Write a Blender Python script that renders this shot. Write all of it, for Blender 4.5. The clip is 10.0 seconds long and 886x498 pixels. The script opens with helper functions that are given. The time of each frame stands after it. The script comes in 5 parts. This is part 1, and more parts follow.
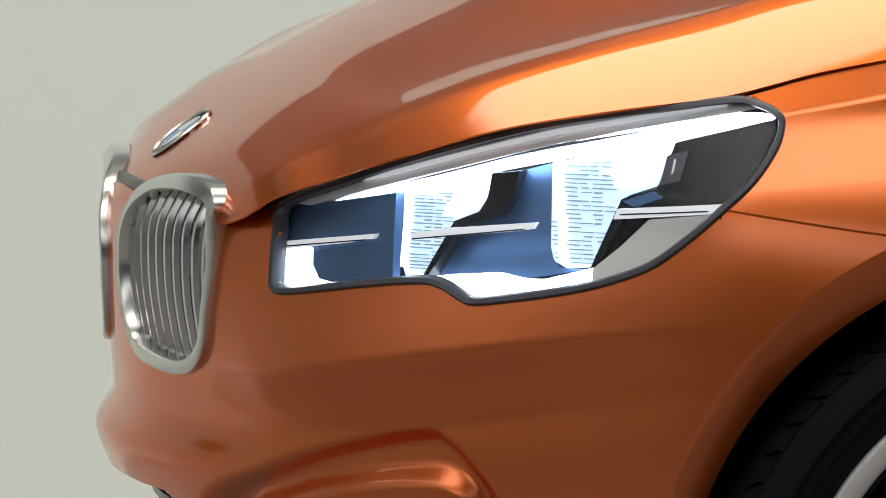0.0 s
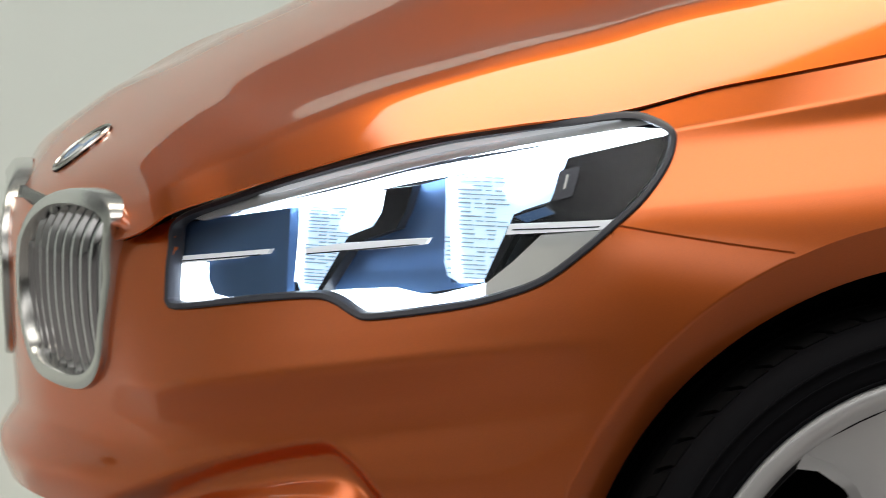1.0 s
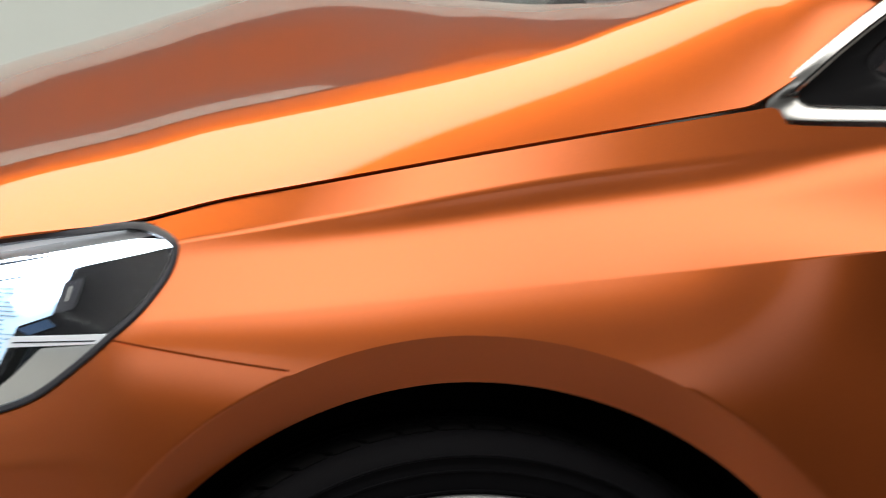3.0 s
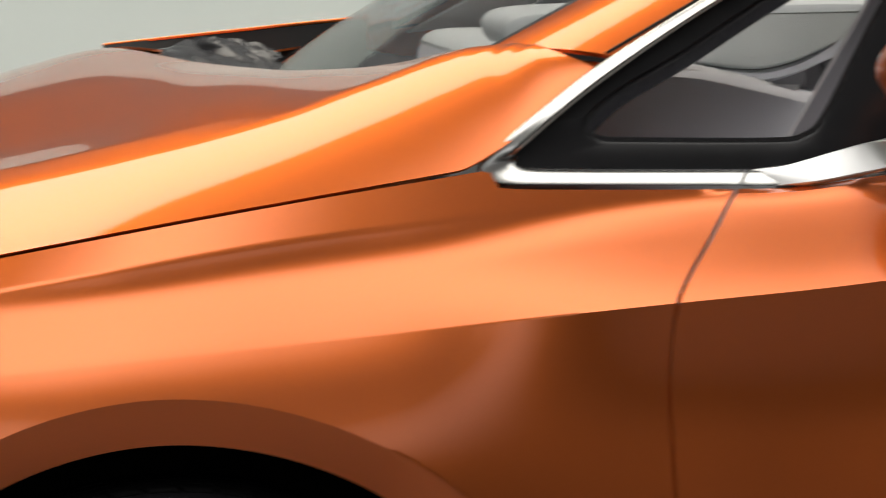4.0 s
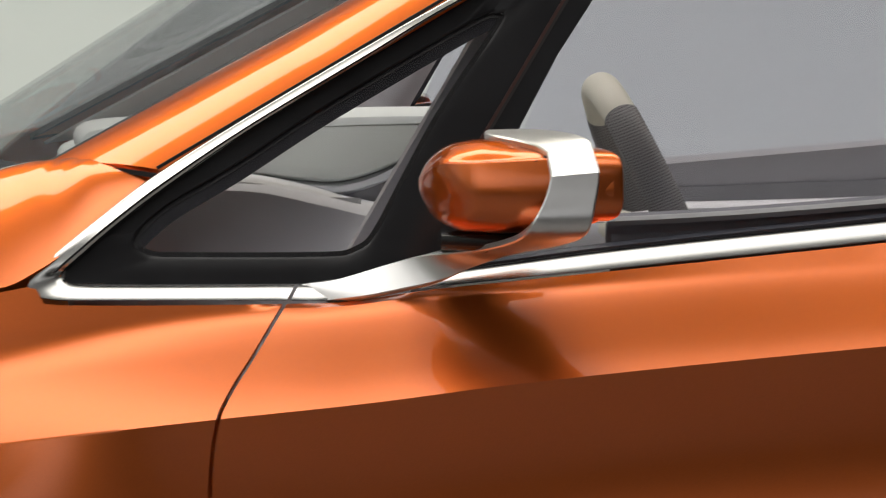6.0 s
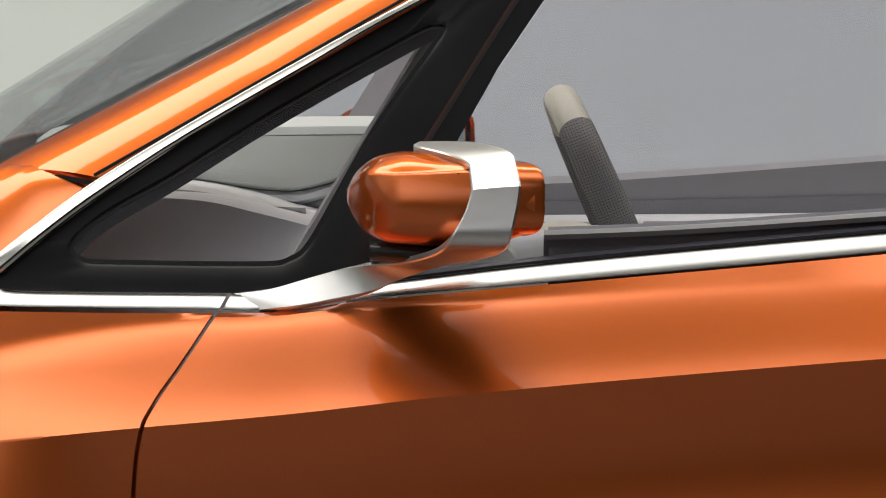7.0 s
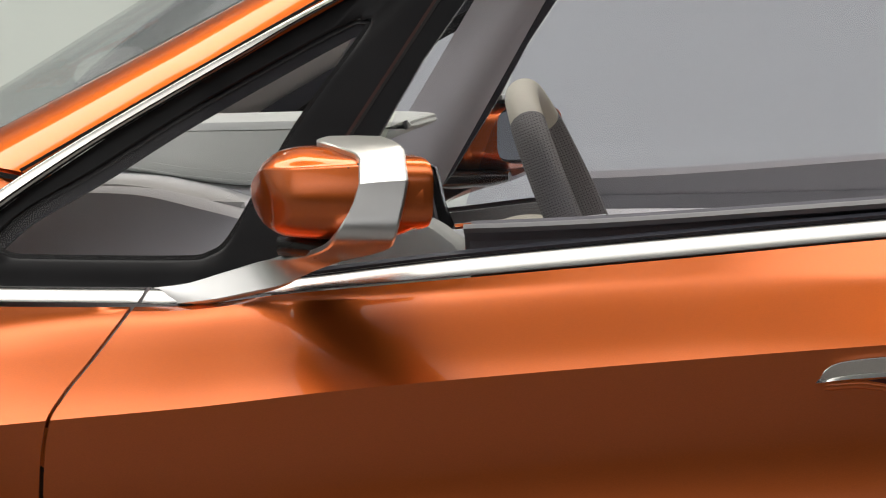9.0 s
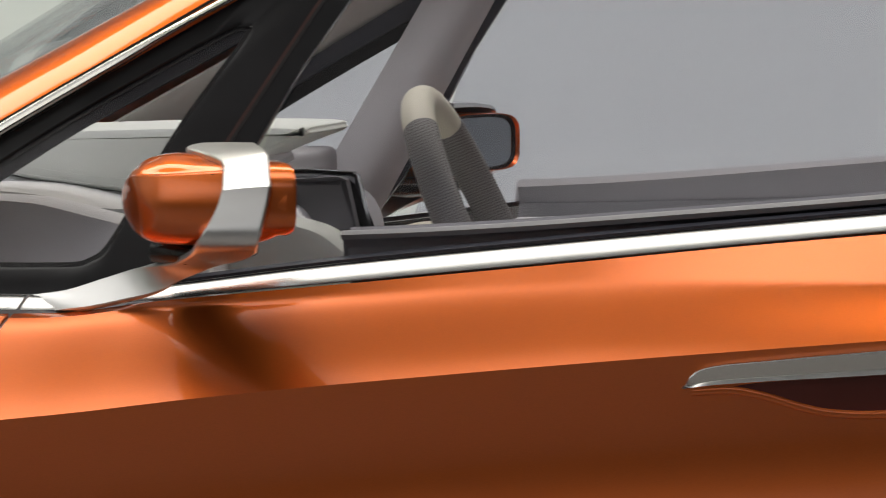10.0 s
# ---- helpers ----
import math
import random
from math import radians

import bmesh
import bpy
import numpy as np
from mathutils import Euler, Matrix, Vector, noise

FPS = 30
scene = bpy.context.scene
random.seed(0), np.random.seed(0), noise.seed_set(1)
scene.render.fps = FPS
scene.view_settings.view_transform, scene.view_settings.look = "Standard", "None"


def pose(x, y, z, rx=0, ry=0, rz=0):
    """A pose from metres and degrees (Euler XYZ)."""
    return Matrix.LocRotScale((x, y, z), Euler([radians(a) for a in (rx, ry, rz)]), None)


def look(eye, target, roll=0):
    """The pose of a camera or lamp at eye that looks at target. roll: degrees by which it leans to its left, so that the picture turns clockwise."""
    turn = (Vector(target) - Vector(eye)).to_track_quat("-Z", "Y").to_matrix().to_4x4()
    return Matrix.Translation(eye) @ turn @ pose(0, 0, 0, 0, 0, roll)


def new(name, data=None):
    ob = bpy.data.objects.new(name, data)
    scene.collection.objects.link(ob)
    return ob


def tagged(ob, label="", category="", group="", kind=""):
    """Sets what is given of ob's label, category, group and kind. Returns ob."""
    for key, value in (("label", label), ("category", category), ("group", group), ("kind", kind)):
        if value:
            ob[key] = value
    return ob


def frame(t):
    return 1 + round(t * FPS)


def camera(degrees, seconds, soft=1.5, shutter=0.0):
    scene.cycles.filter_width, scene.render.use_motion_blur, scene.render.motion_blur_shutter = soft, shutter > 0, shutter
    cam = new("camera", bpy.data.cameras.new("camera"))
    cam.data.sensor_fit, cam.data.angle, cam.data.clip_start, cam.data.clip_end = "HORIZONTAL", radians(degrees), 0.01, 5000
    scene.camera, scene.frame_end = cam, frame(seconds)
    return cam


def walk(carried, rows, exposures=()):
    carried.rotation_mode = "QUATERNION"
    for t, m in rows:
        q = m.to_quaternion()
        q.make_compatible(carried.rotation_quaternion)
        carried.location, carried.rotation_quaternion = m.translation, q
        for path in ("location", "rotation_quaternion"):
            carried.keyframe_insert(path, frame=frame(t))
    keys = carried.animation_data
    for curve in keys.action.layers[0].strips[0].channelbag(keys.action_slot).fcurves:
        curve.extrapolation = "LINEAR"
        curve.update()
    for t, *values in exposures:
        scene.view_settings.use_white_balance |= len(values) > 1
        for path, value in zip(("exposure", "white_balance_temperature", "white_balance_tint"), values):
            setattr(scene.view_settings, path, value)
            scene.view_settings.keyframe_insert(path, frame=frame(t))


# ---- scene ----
cam = camera(7.7, 10.0, soft=0.9, shutter=0.5)
PATH = [
    (0, (-1.879, -7.008, 1.241), (-1.48, -5.054, 1.087), 0.1),
    (0.5, (-1.861, -7.021, 1.245), (-1.459, -5.068, 1.09), 0.2),
    (1, (-1.805, -7.039, 1.251), (-1.398, -5.087, 1.099), 0.1),
    (1.5, (-1.697, -7.034, 1.258), (-1.294, -5.081, 1.109), 0.2),
    (2, (-1.49, -7.02, 1.264), (-1.113, -5.061, 1.122), 0.2),
    (2.5, (-1.222, -6.975, 1.267), (-0.885, -5.008, 1.133), 0.3),
    (2.7, (-1.097, -6.964, 1.268), (-0.78, -4.994, 1.136), 0.4),
    (3.8, (-0.321, -7.1, 1.288), (-0.156, -5.11, 1.173), 0.2),
    (4, (-0.237, -7.123, 1.292), (-0.081, -5.132, 1.179), -0.1),
    (4.5, (-0.145, -7.137, 1.305), (0.022, -5.147, 1.197), -0.3),
    (5, (-0.084, -7.136, 1.319), (0.104, -5.148, 1.216), -0.5),
    (5.5, (0.062, -7.136, 1.333), (0.236, -5.146, 1.234), -0.5),
    (6, (0.249, -7.127, 1.317), (0.39, -5.133, 1.23), -0.4),
    (6.2, (0.322, -7.116, 1.317), (0.447, -5.122, 1.232), -0.5),
    (7.3, (0.751, -7.144, 1.331), (0.757, -5.146, 1.243), 0.1),
    (7.5, (0.828, -7.15, 1.328), (0.812, -5.152, 1.24), -0.3),
    (8, (1.021, -7.148, 1.328), (0.95, -5.151, 1.239), 0.1),
    (8.5, (1.207, -7.133, 1.335), (1.083, -5.139, 1.244), -0.1),
    (9, (1.393, -7.122, 1.329), (1.22, -5.131, 1.24), -0.1),
    (9.5, (1.569, -7.113, 1.318), (1.355, -5.127, 1.233), -0.1),
    (10, (1.755, -7.091, 1.319), (1.506, -5.108, 1.235), -0.3),
]
walk(cam, [(t, look(eye, target, roll)) for t, eye, target, roll in PATH])

# ---- studio light ----
world = bpy.data.worlds.new("studio_world")
scene.world = world
world.use_nodes = True
world.node_tree.nodes["Background"].inputs[0].default_value = (0.75, 0.80, 0.82, 1)
world.node_tree.nodes["Background"].inputs[1].default_value = 0.14


def softbox(name, eye, target, sx, sy, power, color=(1, 1, 1), roll=0, feather=0.0):
    """A rectangular soft light; feather: how wide its edge fades out, as a share of its size."""
    data = bpy.data.lights.new(name, "AREA")
    data.shape, data.size, data.size_y, data.energy, data.color = "RECTANGLE", sx, sy, power, color
    if feather:
        data.use_nodes = True
        n, l = data.node_tree.nodes, data.node_tree.links
        geo, sep = n.new("ShaderNodeNewGeometry"), n.new("ShaderNodeSeparateXYZ")
        l.new(geo.outputs["Parametric"], sep.inputs[0])
        fades = []
        for axis in ("X", "Y"):
            ping = n.new("ShaderNodeMath")
            ping.operation = "PINGPONG"
            ping.inputs[1].default_value = 0.5
            l.new(sep.outputs[axis], ping.inputs[0])
            fade = n.new("ShaderNodeMapRange")
            fade.interpolation_type = "SMOOTHSTEP"
            fade.inputs["From Max"].default_value = feather
            l.new(ping.outputs[0], fade.inputs["Value"])
            fades.append(fade)
        both = n.new("ShaderNodeMath")
        both.operation = "MULTIPLY"
        l.new(fades[0].outputs["Result"], both.inputs[0])
        l.new(fades[1].outputs["Result"], both.inputs[1])
        l.new(both.outputs[0], n["Emission"].inputs["Strength"])
    ob = new(name, data)
    ob.matrix_world = look(eye, target, roll)
    return ob


softbox("overhead_softbox", (1.0, 1.08, 3.7), (1.0, 1.08, 0.0), 6.6, 1.3, 118, (1.0, 0.93, 0.80), 0, 0.08)
softbox("camera_side_softbox", (-0.2, -2.0, 4.6), (-0.2, -2.0, 0.0), 12.0, 4.0, 388, (1.0, 0.97, 0.92), 0, 0.47)
softbox("wall_wash", (0.5, 3.9, 4.6), (0.5, 6.3, 2.4), 10.0, 0.6, 145, (0.97, 1.0, 0.97))
# Added lamp out of view; brightens the wall that the nose reflects.
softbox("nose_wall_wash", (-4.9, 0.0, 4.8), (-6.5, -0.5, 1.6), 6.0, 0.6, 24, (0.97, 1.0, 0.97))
softbox("front_softbox", (-4.6, -1.5, 3.2), (-0.6, -0.4, 0.8), 4.8, 3.2, 12, (1.0, 0.98, 0.94), 0, 0.45)
softbox("high_side_softbox", (0.5, -10.2, 4.2), (0.5, -0.9, 0.8), 13.0, 4.2, 135, (1.0, 0.985, 0.97), 0, 0.48)
softbox("front_quarter_softbox", (-3.8, -6.4, 4.3), (-0.3, -0.8, 0.8), 9.0, 4.8, 170, (1.0, 0.97, 0.92), 0, 0.48)
scene.view_settings.exposure = 0.0

# ---- materials ----
def material(name, color, rough=0.5, metal=0.0, coat=0.0, coat_rough=0.03, emit=None, power=0.0, spec=0.5):
    m = bpy.data.materials.new(name)
    m.use_nodes = True
    b = m.node_tree.nodes["Principled BSDF"]
    b.inputs["Base Color"].default_value = (*color, 1)
    b.inputs["Roughness"].default_value = rough
    b.inputs["Metallic"].default_value = metal
    b.inputs["Coat Weight"].default_value = coat
    b.inputs["Coat Roughness"].default_value = coat_rough
    b.inputs["Specular IOR Level"].default_value = spec
    if emit:
        b.inputs["Emission Color"].default_value = (*emit, 1)
        b.inputs["Emission Strength"].default_value = power
    return m


def textured(m, scale, amount, bump=0.0, bump_scale=None, rough_var=0.0, detail=4.0):
    """Two scales of variation: colour and roughness mottling, and fine relief."""
    t = m.node_tree
    n, l = t.nodes, t.links
    b = n["Principled BSDF"]
    co = n.new("ShaderNodeTexCoord")
    big = n.new("ShaderNodeTexNoise")
    big.inputs["Scale"].default_value, big.inputs["Detail"].default_value = scale, detail
    l.new(co.outputs["Object"], big.inputs["Vector"])
    if amount:
        mix = n.new("ShaderNodeMix")
        mix.data_type, mix.blend_type = "RGBA", "MULTIPLY"
        base = b.inputs["Base Color"].default_value[:]
        ramp = n.new("ShaderNodeMapRange")
        ramp.inputs["To Min"].default_value, ramp.inputs["To Max"].default_value = 1 - amount, 1 + amount
        l.new(big.outputs["Fac"], ramp.inputs["Value"])
        vm = n.new("ShaderNodeVectorMath")
        vm.operation = "SCALE"
        vm.inputs[0].default_value = base[:3]
        l.new(ramp.outputs["Result"], vm.inputs["Scale"])
        l.new(vm.outputs["Vector"], b.inputs["Base Color"])
    if rough_var:
        rr = n.new("ShaderNodeMapRange")
        r0 = b.inputs["Roughness"].default_value
        rr.inputs["To Min"].default_value, rr.inputs["To Max"].default_value = r0 - rough_var, r0 + rough_var
        l.new(big.outputs["Fac"], rr.inputs["Value"])
        l.new(rr.outputs["Result"], b.inputs["Roughness"])
    if bump:
        fine = n.new("ShaderNodeTexNoise")
        fine.inputs["Scale"].default_value, fine.inputs["Detail"].default_value = bump_scale or scale * 12, 3.0
        l.new(co.outputs["Object"], fine.inputs["Vector"])
        bp = n.new("ShaderNodeBump")
        bp.inputs["Strength"].default_value, bp.inputs["Distance"].default_value = bump, 0.001
        l.new(fine.outputs["Fac"], bp.inputs["Height"])
        l.new(bp.outputs["Normal"], b.inputs["Normal"])
    return m


def glass_material(name, tint, gloss=0.04, edge=0.55, least=0.03):
    m = bpy.data.materials.new(name)
    m.use_nodes = True
    t = m.node_tree
    t.nodes.clear()
    out, mix = t.nodes.new("ShaderNodeOutputMaterial"), t.nodes.new("ShaderNodeMixShader")
    clear, shine, fres = t.nodes.new("ShaderNodeBsdfTransparent"), t.nodes.new("ShaderNodeBsdfGlossy"), t.nodes.new("ShaderNodeLayerWeight")
    clear.inputs[0].default_value = (*tint, 1)
    shine.inputs["Roughness"].default_value = gloss
    fres.inputs["Blend"].default_value = 0.5
    power, amount = t.nodes.new("ShaderNodeMath"), t.nodes.new("ShaderNodeMapRange")
    power.operation = "POWER"
    power.inputs[1].default_value = 4.0
    amount.inputs["To Min"].default_value, amount.inputs["To Max"].default_value = least, edge
    t.links.new(fres.outputs["Facing"], power.inputs[0])
    t.links.new(power.outputs[0], amount.inputs["Value"])
    t.links.new(amount.outputs["Result"], mix.inputs[0])
    t.links.new(clear.outputs[0], mix.inputs[1])
    t.links.new(shine.outputs[0], mix.inputs[2])
    t.links.new(mix.outputs[0], out.inputs[0])
    return m


paint = textured(material("orange_metallic_paint", (0.80, 0.182, 0.040), 0.34, 0.96, 1.0, 0.02), 900, 0.10, 0.02, 1400)
paint.node_tree.nodes["Principled BSDF"].inputs["Specular Tint"].default_value = (1.0, 0.46, 0.22, 1)
chrome = textured(material("satin_chrome", (0.76, 0.76, 0.74), 0.22, 1.0), 40, 0.03, 0.0, None, 0.03)
brushed = textured(material("brushed_aluminium", (0.80, 0.80, 0.80), 0.34, 1.0), 60, 0.03, 0.0, None, 0.03)
black_gloss = textured(material("black_gloss_trim", (0.017, 0.017, 0.019), 0.24, spec=0.3), 20, 0.2, 0.0, None, 0.05)
rubber_black = textured(material("black_rubber", (0.010, 0.010, 0.011), 0.6), 60, 0.2, 0.1, 400, 0.08)
seal = textured(material("dark_seal", (0.06, 0.062, 0.08), 0.4), 50, 0.15, 0.05, 500)
cavity = textured(material("dark_cavity", (0.008, 0.008, 0.009), 0.8), 10, 0.3)
tyre_rubber = textured(material("tyre_rubber", (0.0055, 0.0055, 0.0075), 0.78, spec=0.16), 30, 0.2, 0.2, 500, 0.06)
# Darker copy of the tyre rubber: the wheel arch's shade as colour.
shaded_tread = textured(material("dark_tread_rubber", (0.004, 0.004, 0.0045), 0.9, spec=0.15), 30, 0.2)
grille_metal = textured(material("satin_grille_metal", (0.62, 0.62, 0.64), 0.16, 1.0), 60, 0.03, 0.0, None, 0.03)
alloy = textured(material("polished_alloy", (0.95, 0.95, 0.96), 0.20, 0.35), 30, 0.04, 0.0, None, 0.04)
dash_pale = textured(material("pale_grey_leather", (0.77, 0.81, 0.765), 0.55), 25, 0.06, 0.25, 700, 0.05)
dash_grey = textured(material("mid_grey_leather", (0.76, 0.77, 0.79), 0.55), 25, 0.08, 0.25, 700, 0.05)
door_grey = textured(material("dark_grey_door_lining", (0.32, 0.32, 0.335), 0.5), 25, 0.08, 0.2, 600, 0.05)
cream = textured(material("cream_leather", (0.76, 0.74, 0.62), 0.42), 30, 0.05, 0.15, 600, 0.05)
thread = material("pale_thread", (0.75, 0.75, 0.72), 0.7)
pillar_cloth = textured(material("grey_pillar_cloth", (0.66, 0.65, 0.66), 0.8), 30, 0.06, 0.3, 900)
screen_dark = textured(material("dark_display_glass", (0.045, 0.047, 0.055), 0.25, 0.0, 0.4), 8, 0.2)
mirror_glass = textured(material("mirror_glass", (0.55, 0.57, 0.62), 0.05, 1.0), 5, 0.03)
wall_paint = textured(material("pale_studio_wall", (0.62, 0.645, 0.61), 0.9, spec=0.1), 0.6, 0.03)
floor_paint = textured(material("pale_studio_floor", (0.40, 0.42, 0.405), 0.6), 0.8, 0.05, 0.05, 80, 0.08)
dark_floor = textured(material('dark_studio_floor', (0.25, 0.24, 0.235), 0.7), 2, 0.2, 0.1, 60)
grey_ceiling = textured(material('grey_studio_ceiling', (0.62, 0.62, 0.63), 0.9), 1, 0.06)
dark_wall = textured(material("dark_studio_curtain", (0.2, 0.2, 0.203), 0.9), 2, 0.2, 0.2, 60)
glass_side = glass_material("tinted_side_glass", (0.945, 0.94, 0.968), 0.0)
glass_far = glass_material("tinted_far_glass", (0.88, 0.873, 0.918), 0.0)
glass_front = glass_material("windscreen_glass", (0.95, 0.95, 0.97), 0.0)
glass_lamp = glass_material("clear_lamp_lens", (0.985, 0.99, 1.0), 0.0, 0.2, 0.012)
lamp_white = material("lit_lamp_white", (0.9, 0.93, 1.0), 0.3, emit=(0.78, 0.90, 1.0), power=7.0)
lamp_soft = material("lit_light_guide", (0.6, 0.72, 0.9), 0.25, emit=(0.60, 0.84, 1.0), power=0.85)
lamp_rib = material("light_guide_rib", (0.25, 0.30, 0.34), 0.3, emit=(0.75, 0.9, 1.0), power=0.18)
# Faint emission added to blades and strip, in place of light they catch.
lamp_added_glow = material("dim_light_guide", (0.8, 0.82, 0.84), 0.35, emit=(0.92, 0.96, 1.0), power=0.40)
lamp_blue = textured(material("blue_grey_reflector", (0.085, 0.17, 0.34), 0.32, 0.55), 20, 0.15, 0.0, None, 0.05)
lamp_dark = textured(material("dark_lamp_bezel", (0.011, 0.012, 0.016), 0.35, spec=0.15), 20, 0.2, 0.0, None, 0.05)
lamp_pearl = textured(material("pearl_lamp_reflector", (0.92, 0.92, 0.86), 0.3, 0.1), 20, 0.05)
white_reflector = textured(material("white_lamp_reflector", (0.86, 0.87, 0.88), 0.35), 20, 0.04)
emblem_blue = material("emblem_blue", (0.03, 0.22, 0.62), 0.25, 0.0, 0.5)
emblem_white = material("emblem_white", (0.8, 0.8, 0.8), 0.25, 0.0, 0.5)

# ---- shared shapes: splines, panels and plates ----
def spline(xs, ys):
    """A smooth monotone curve through knots, as a function."""
    xs, ys, n = [float(v) for v in xs], [float(v) for v in ys], len(xs)
    h = [xs[i + 1] - xs[i] for i in range(n - 1)]
    d = [(ys[i + 1] - ys[i]) / h[i] for i in range(n - 1)]
    m = [d[0]] + [0.0] * (n - 2) + [d[-1]]
    for i in range(1, n - 1):
        if d[i - 1] * d[i] > 0:
            w1, w2 = 2 * h[i] + h[i - 1], h[i] + 2 * h[i - 1]
            m[i] = (w1 + w2) / (w1 / d[i - 1] + w2 / d[i])

    def f(x):
        if x <= xs[0]:
            return ys[0] + m[0] * max(x - xs[0], -0.5)
        if x >= xs[-1]:
            return ys[-1] + m[-1] * min(x - xs[-1], 0.5)
        i = 0
        while x > xs[i + 1]:
            i += 1
        t = (x - xs[i]) / h[i]
        return (1 + 2 * t) * (1 - t) ** 2 * ys[i] + t * (1 - t) ** 2 * h[i] * m[i] + t * t * (3 - 2 * t) * ys[i + 1] + t * t * (t - 1) * h[i] * m[i + 1]

    return f


def smooth(a, b, x):
    t = min(max((x - a) / (b - a), 0.0), 1.0)
    return t * t * (3 - 2 * t)


def rounded(points, closed=True, per=8):
    """Points along a Catmull-Rom curve through the given corners (tuples of any length)."""
    p = [np.array(q, float) for q in points]
    n, out = len(p), []
    for i in range(n if closed else n - 1):
        a, b, c, d = (p[(i + k) % n] if closed else p[min(max(i + k, 0), n - 1)] for k in (-1, 0, 1, 2))
        for j in range(per):
            t = j / per
            out.append(0.5 * (2 * b + (c - a) * t + (2 * a - 5 * b + 4 * c - d) * t * t + (3 * b - a - 3 * c + d) * t ** 3))
    if not closed:
        out.append(p[-1])
    return out


def resample(points, n, closed=True):
    p = [np.array(q, float) for q in points]
    if closed:
        p.append(p[0])
    s = np.r_[0, np.cumsum([np.linalg.norm(b - a) for a, b in zip(p, p[1:])])]
    at = np.linspace(0, s[-1], n, endpoint=not closed)
    return [np.array([np.interp(v, s, [q[k] for q in p]) for k in range(len(p[0]))]) for v in at]


def mesh_object(name, bm, mat, parent=None, label="", smooth_angle=35):
    """Links a bmesh as one mesh object."""
    me = bpy.data.meshes.new(name)
    bmesh.ops.recalc_face_normals(bm, faces=bm.faces)
    bm.to_mesh(me)
    bm.free()
    for f in me.polygons:
        f.use_smooth = True
    me.set_sharp_from_angle(angle=radians(smooth_angle))
    for m in mat if isinstance(mat, (list, tuple)) else [mat]:
        me.materials.append(m)
    ob = new(name, me)
    ob.parent = parent
    if label:
        ob["label"] = label
    return ob


def part(name, bm, mat, parent, label="", smooth_angle=35):
    return mesh_object(name, bm, mat, parent, label, smooth_angle)


def thing(name, at, label, category, group="", kind=""):
    ob = new(name)
    ob.empty_display_size = 0.1
    ob.matrix_world = pose(*at)
    return tagged(ob, label, category, group, kind)


def grid(fn, us, vs, keep=None, thick=0.004, bm=None):
    """A panel with thickness from fn(u, v); keep(u, v) picks the faces."""
    bm = bm or bmesh.new()
    pts = [[Vector(fn(u, v)) for v in vs] for u in us]
    nu, nv = len(us), len(vs)

    def normal(i, j):
        a = pts[min(i + 1, nu - 1)][j] - pts[max(i - 1, 0)][j]
        b = pts[i][min(j + 1, nv - 1)] - pts[i][max(j - 1, 0)]
        n = a.cross(b)
        return n.normalized() if n.length > 1e-12 else Vector((0, 0, 1))

    norm = [[normal(i, j) for j in range(nv)] for i in range(nu)]
    used = set()
    for i in range(nu - 1):
        for j in range(nv - 1):
            if keep is None or keep(0.5 * (us[i] + us[i + 1]), 0.5 * (vs[j] + vs[j + 1])):
                used.add((i, j))
    top, low = {}, {}

    def vt(store, i, j, d):
        if (i, j) not in store:
            store[i, j] = bm.verts.new(pts[i][j] - norm[i][j] * d)
        return store[i, j]

    count = {}
    for i, j in used:
        ring = [(i, j), (i + 1, j), (i + 1, j + 1), (i, j + 1)]
        bm.faces.new([vt(top, *q, 0) for q in ring])
        if thick:
            bm.faces.new([vt(low, *q, thick) for q in reversed(ring)])
        for a, b in zip(ring, ring[1:] + ring[:1]):
            key = (min(a, b), max(a, b))
            count.setdefault(key, []).append((a, b))
    if thick:
        for pair in count.values():
            if len(pair) == 1:
                a, b = pair[0]
                bm.faces.new([top[b], top[a], low[a], low[b]])
    return bm


def inside(p, poly):
    x, y = p[0], p[1]
    hit = False
    for (ax, ay), (bx, by) in zip(poly, np.roll(poly, -1, axis=0)):
        if (ay > y) != (by > y) and x < (bx - ax) * (y - ay) / (by - ay) + ax:
            hit = not hit
    return hit


def plate(outline, fn, front, back, step=0.02, bm=None):
    """A plate with a given outline in a surface's own coordinates: fn(a, b, depth). It bends with the surface."""
    bm = bm or bmesh.new()
    flat = bmesh.new()
    flat.faces.new([flat.verts.new((p[0], p[1], 0)) for p in outline])
    lo = [min(p[k] for p in outline) for k in (0, 1)]
    hi = [max(p[k] for p in outline) for k in (0, 1)]
    bmesh.ops.triangulate(flat, faces=flat.faces[:])
    for k in (0, 1):
        v = lo[k] + step
        while v < hi[k] - 0.1 * step:
            co, no = [0, 0, 0], [0, 0, 0]
            co[k], no[k] = v, 1
            bmesh.ops.bisect_plane(flat, geom=flat.verts[:] + flat.edges[:] + flat.faces[:], plane_co=co, plane_no=no)
            v += step
    flat.verts.ensure_lookup_table()
    tops = {v: bm.verts.new(fn(v.co.x, v.co.y, front)) for v in flat.verts}
    lows = {v: bm.verts.new(fn(v.co.x, v.co.y, back)) for v in flat.verts}
    for f in flat.faces:
        bm.faces.new([tops[v] for v in f.verts])
        bm.faces.new([lows[v] for v in reversed(f.verts)])
    for e in flat.edges:
        if e.is_boundary:
            a, b = e.verts
            bm.faces.new([tops[a], tops[b], lows[b], lows[a]])
    flat.free()
    return bm


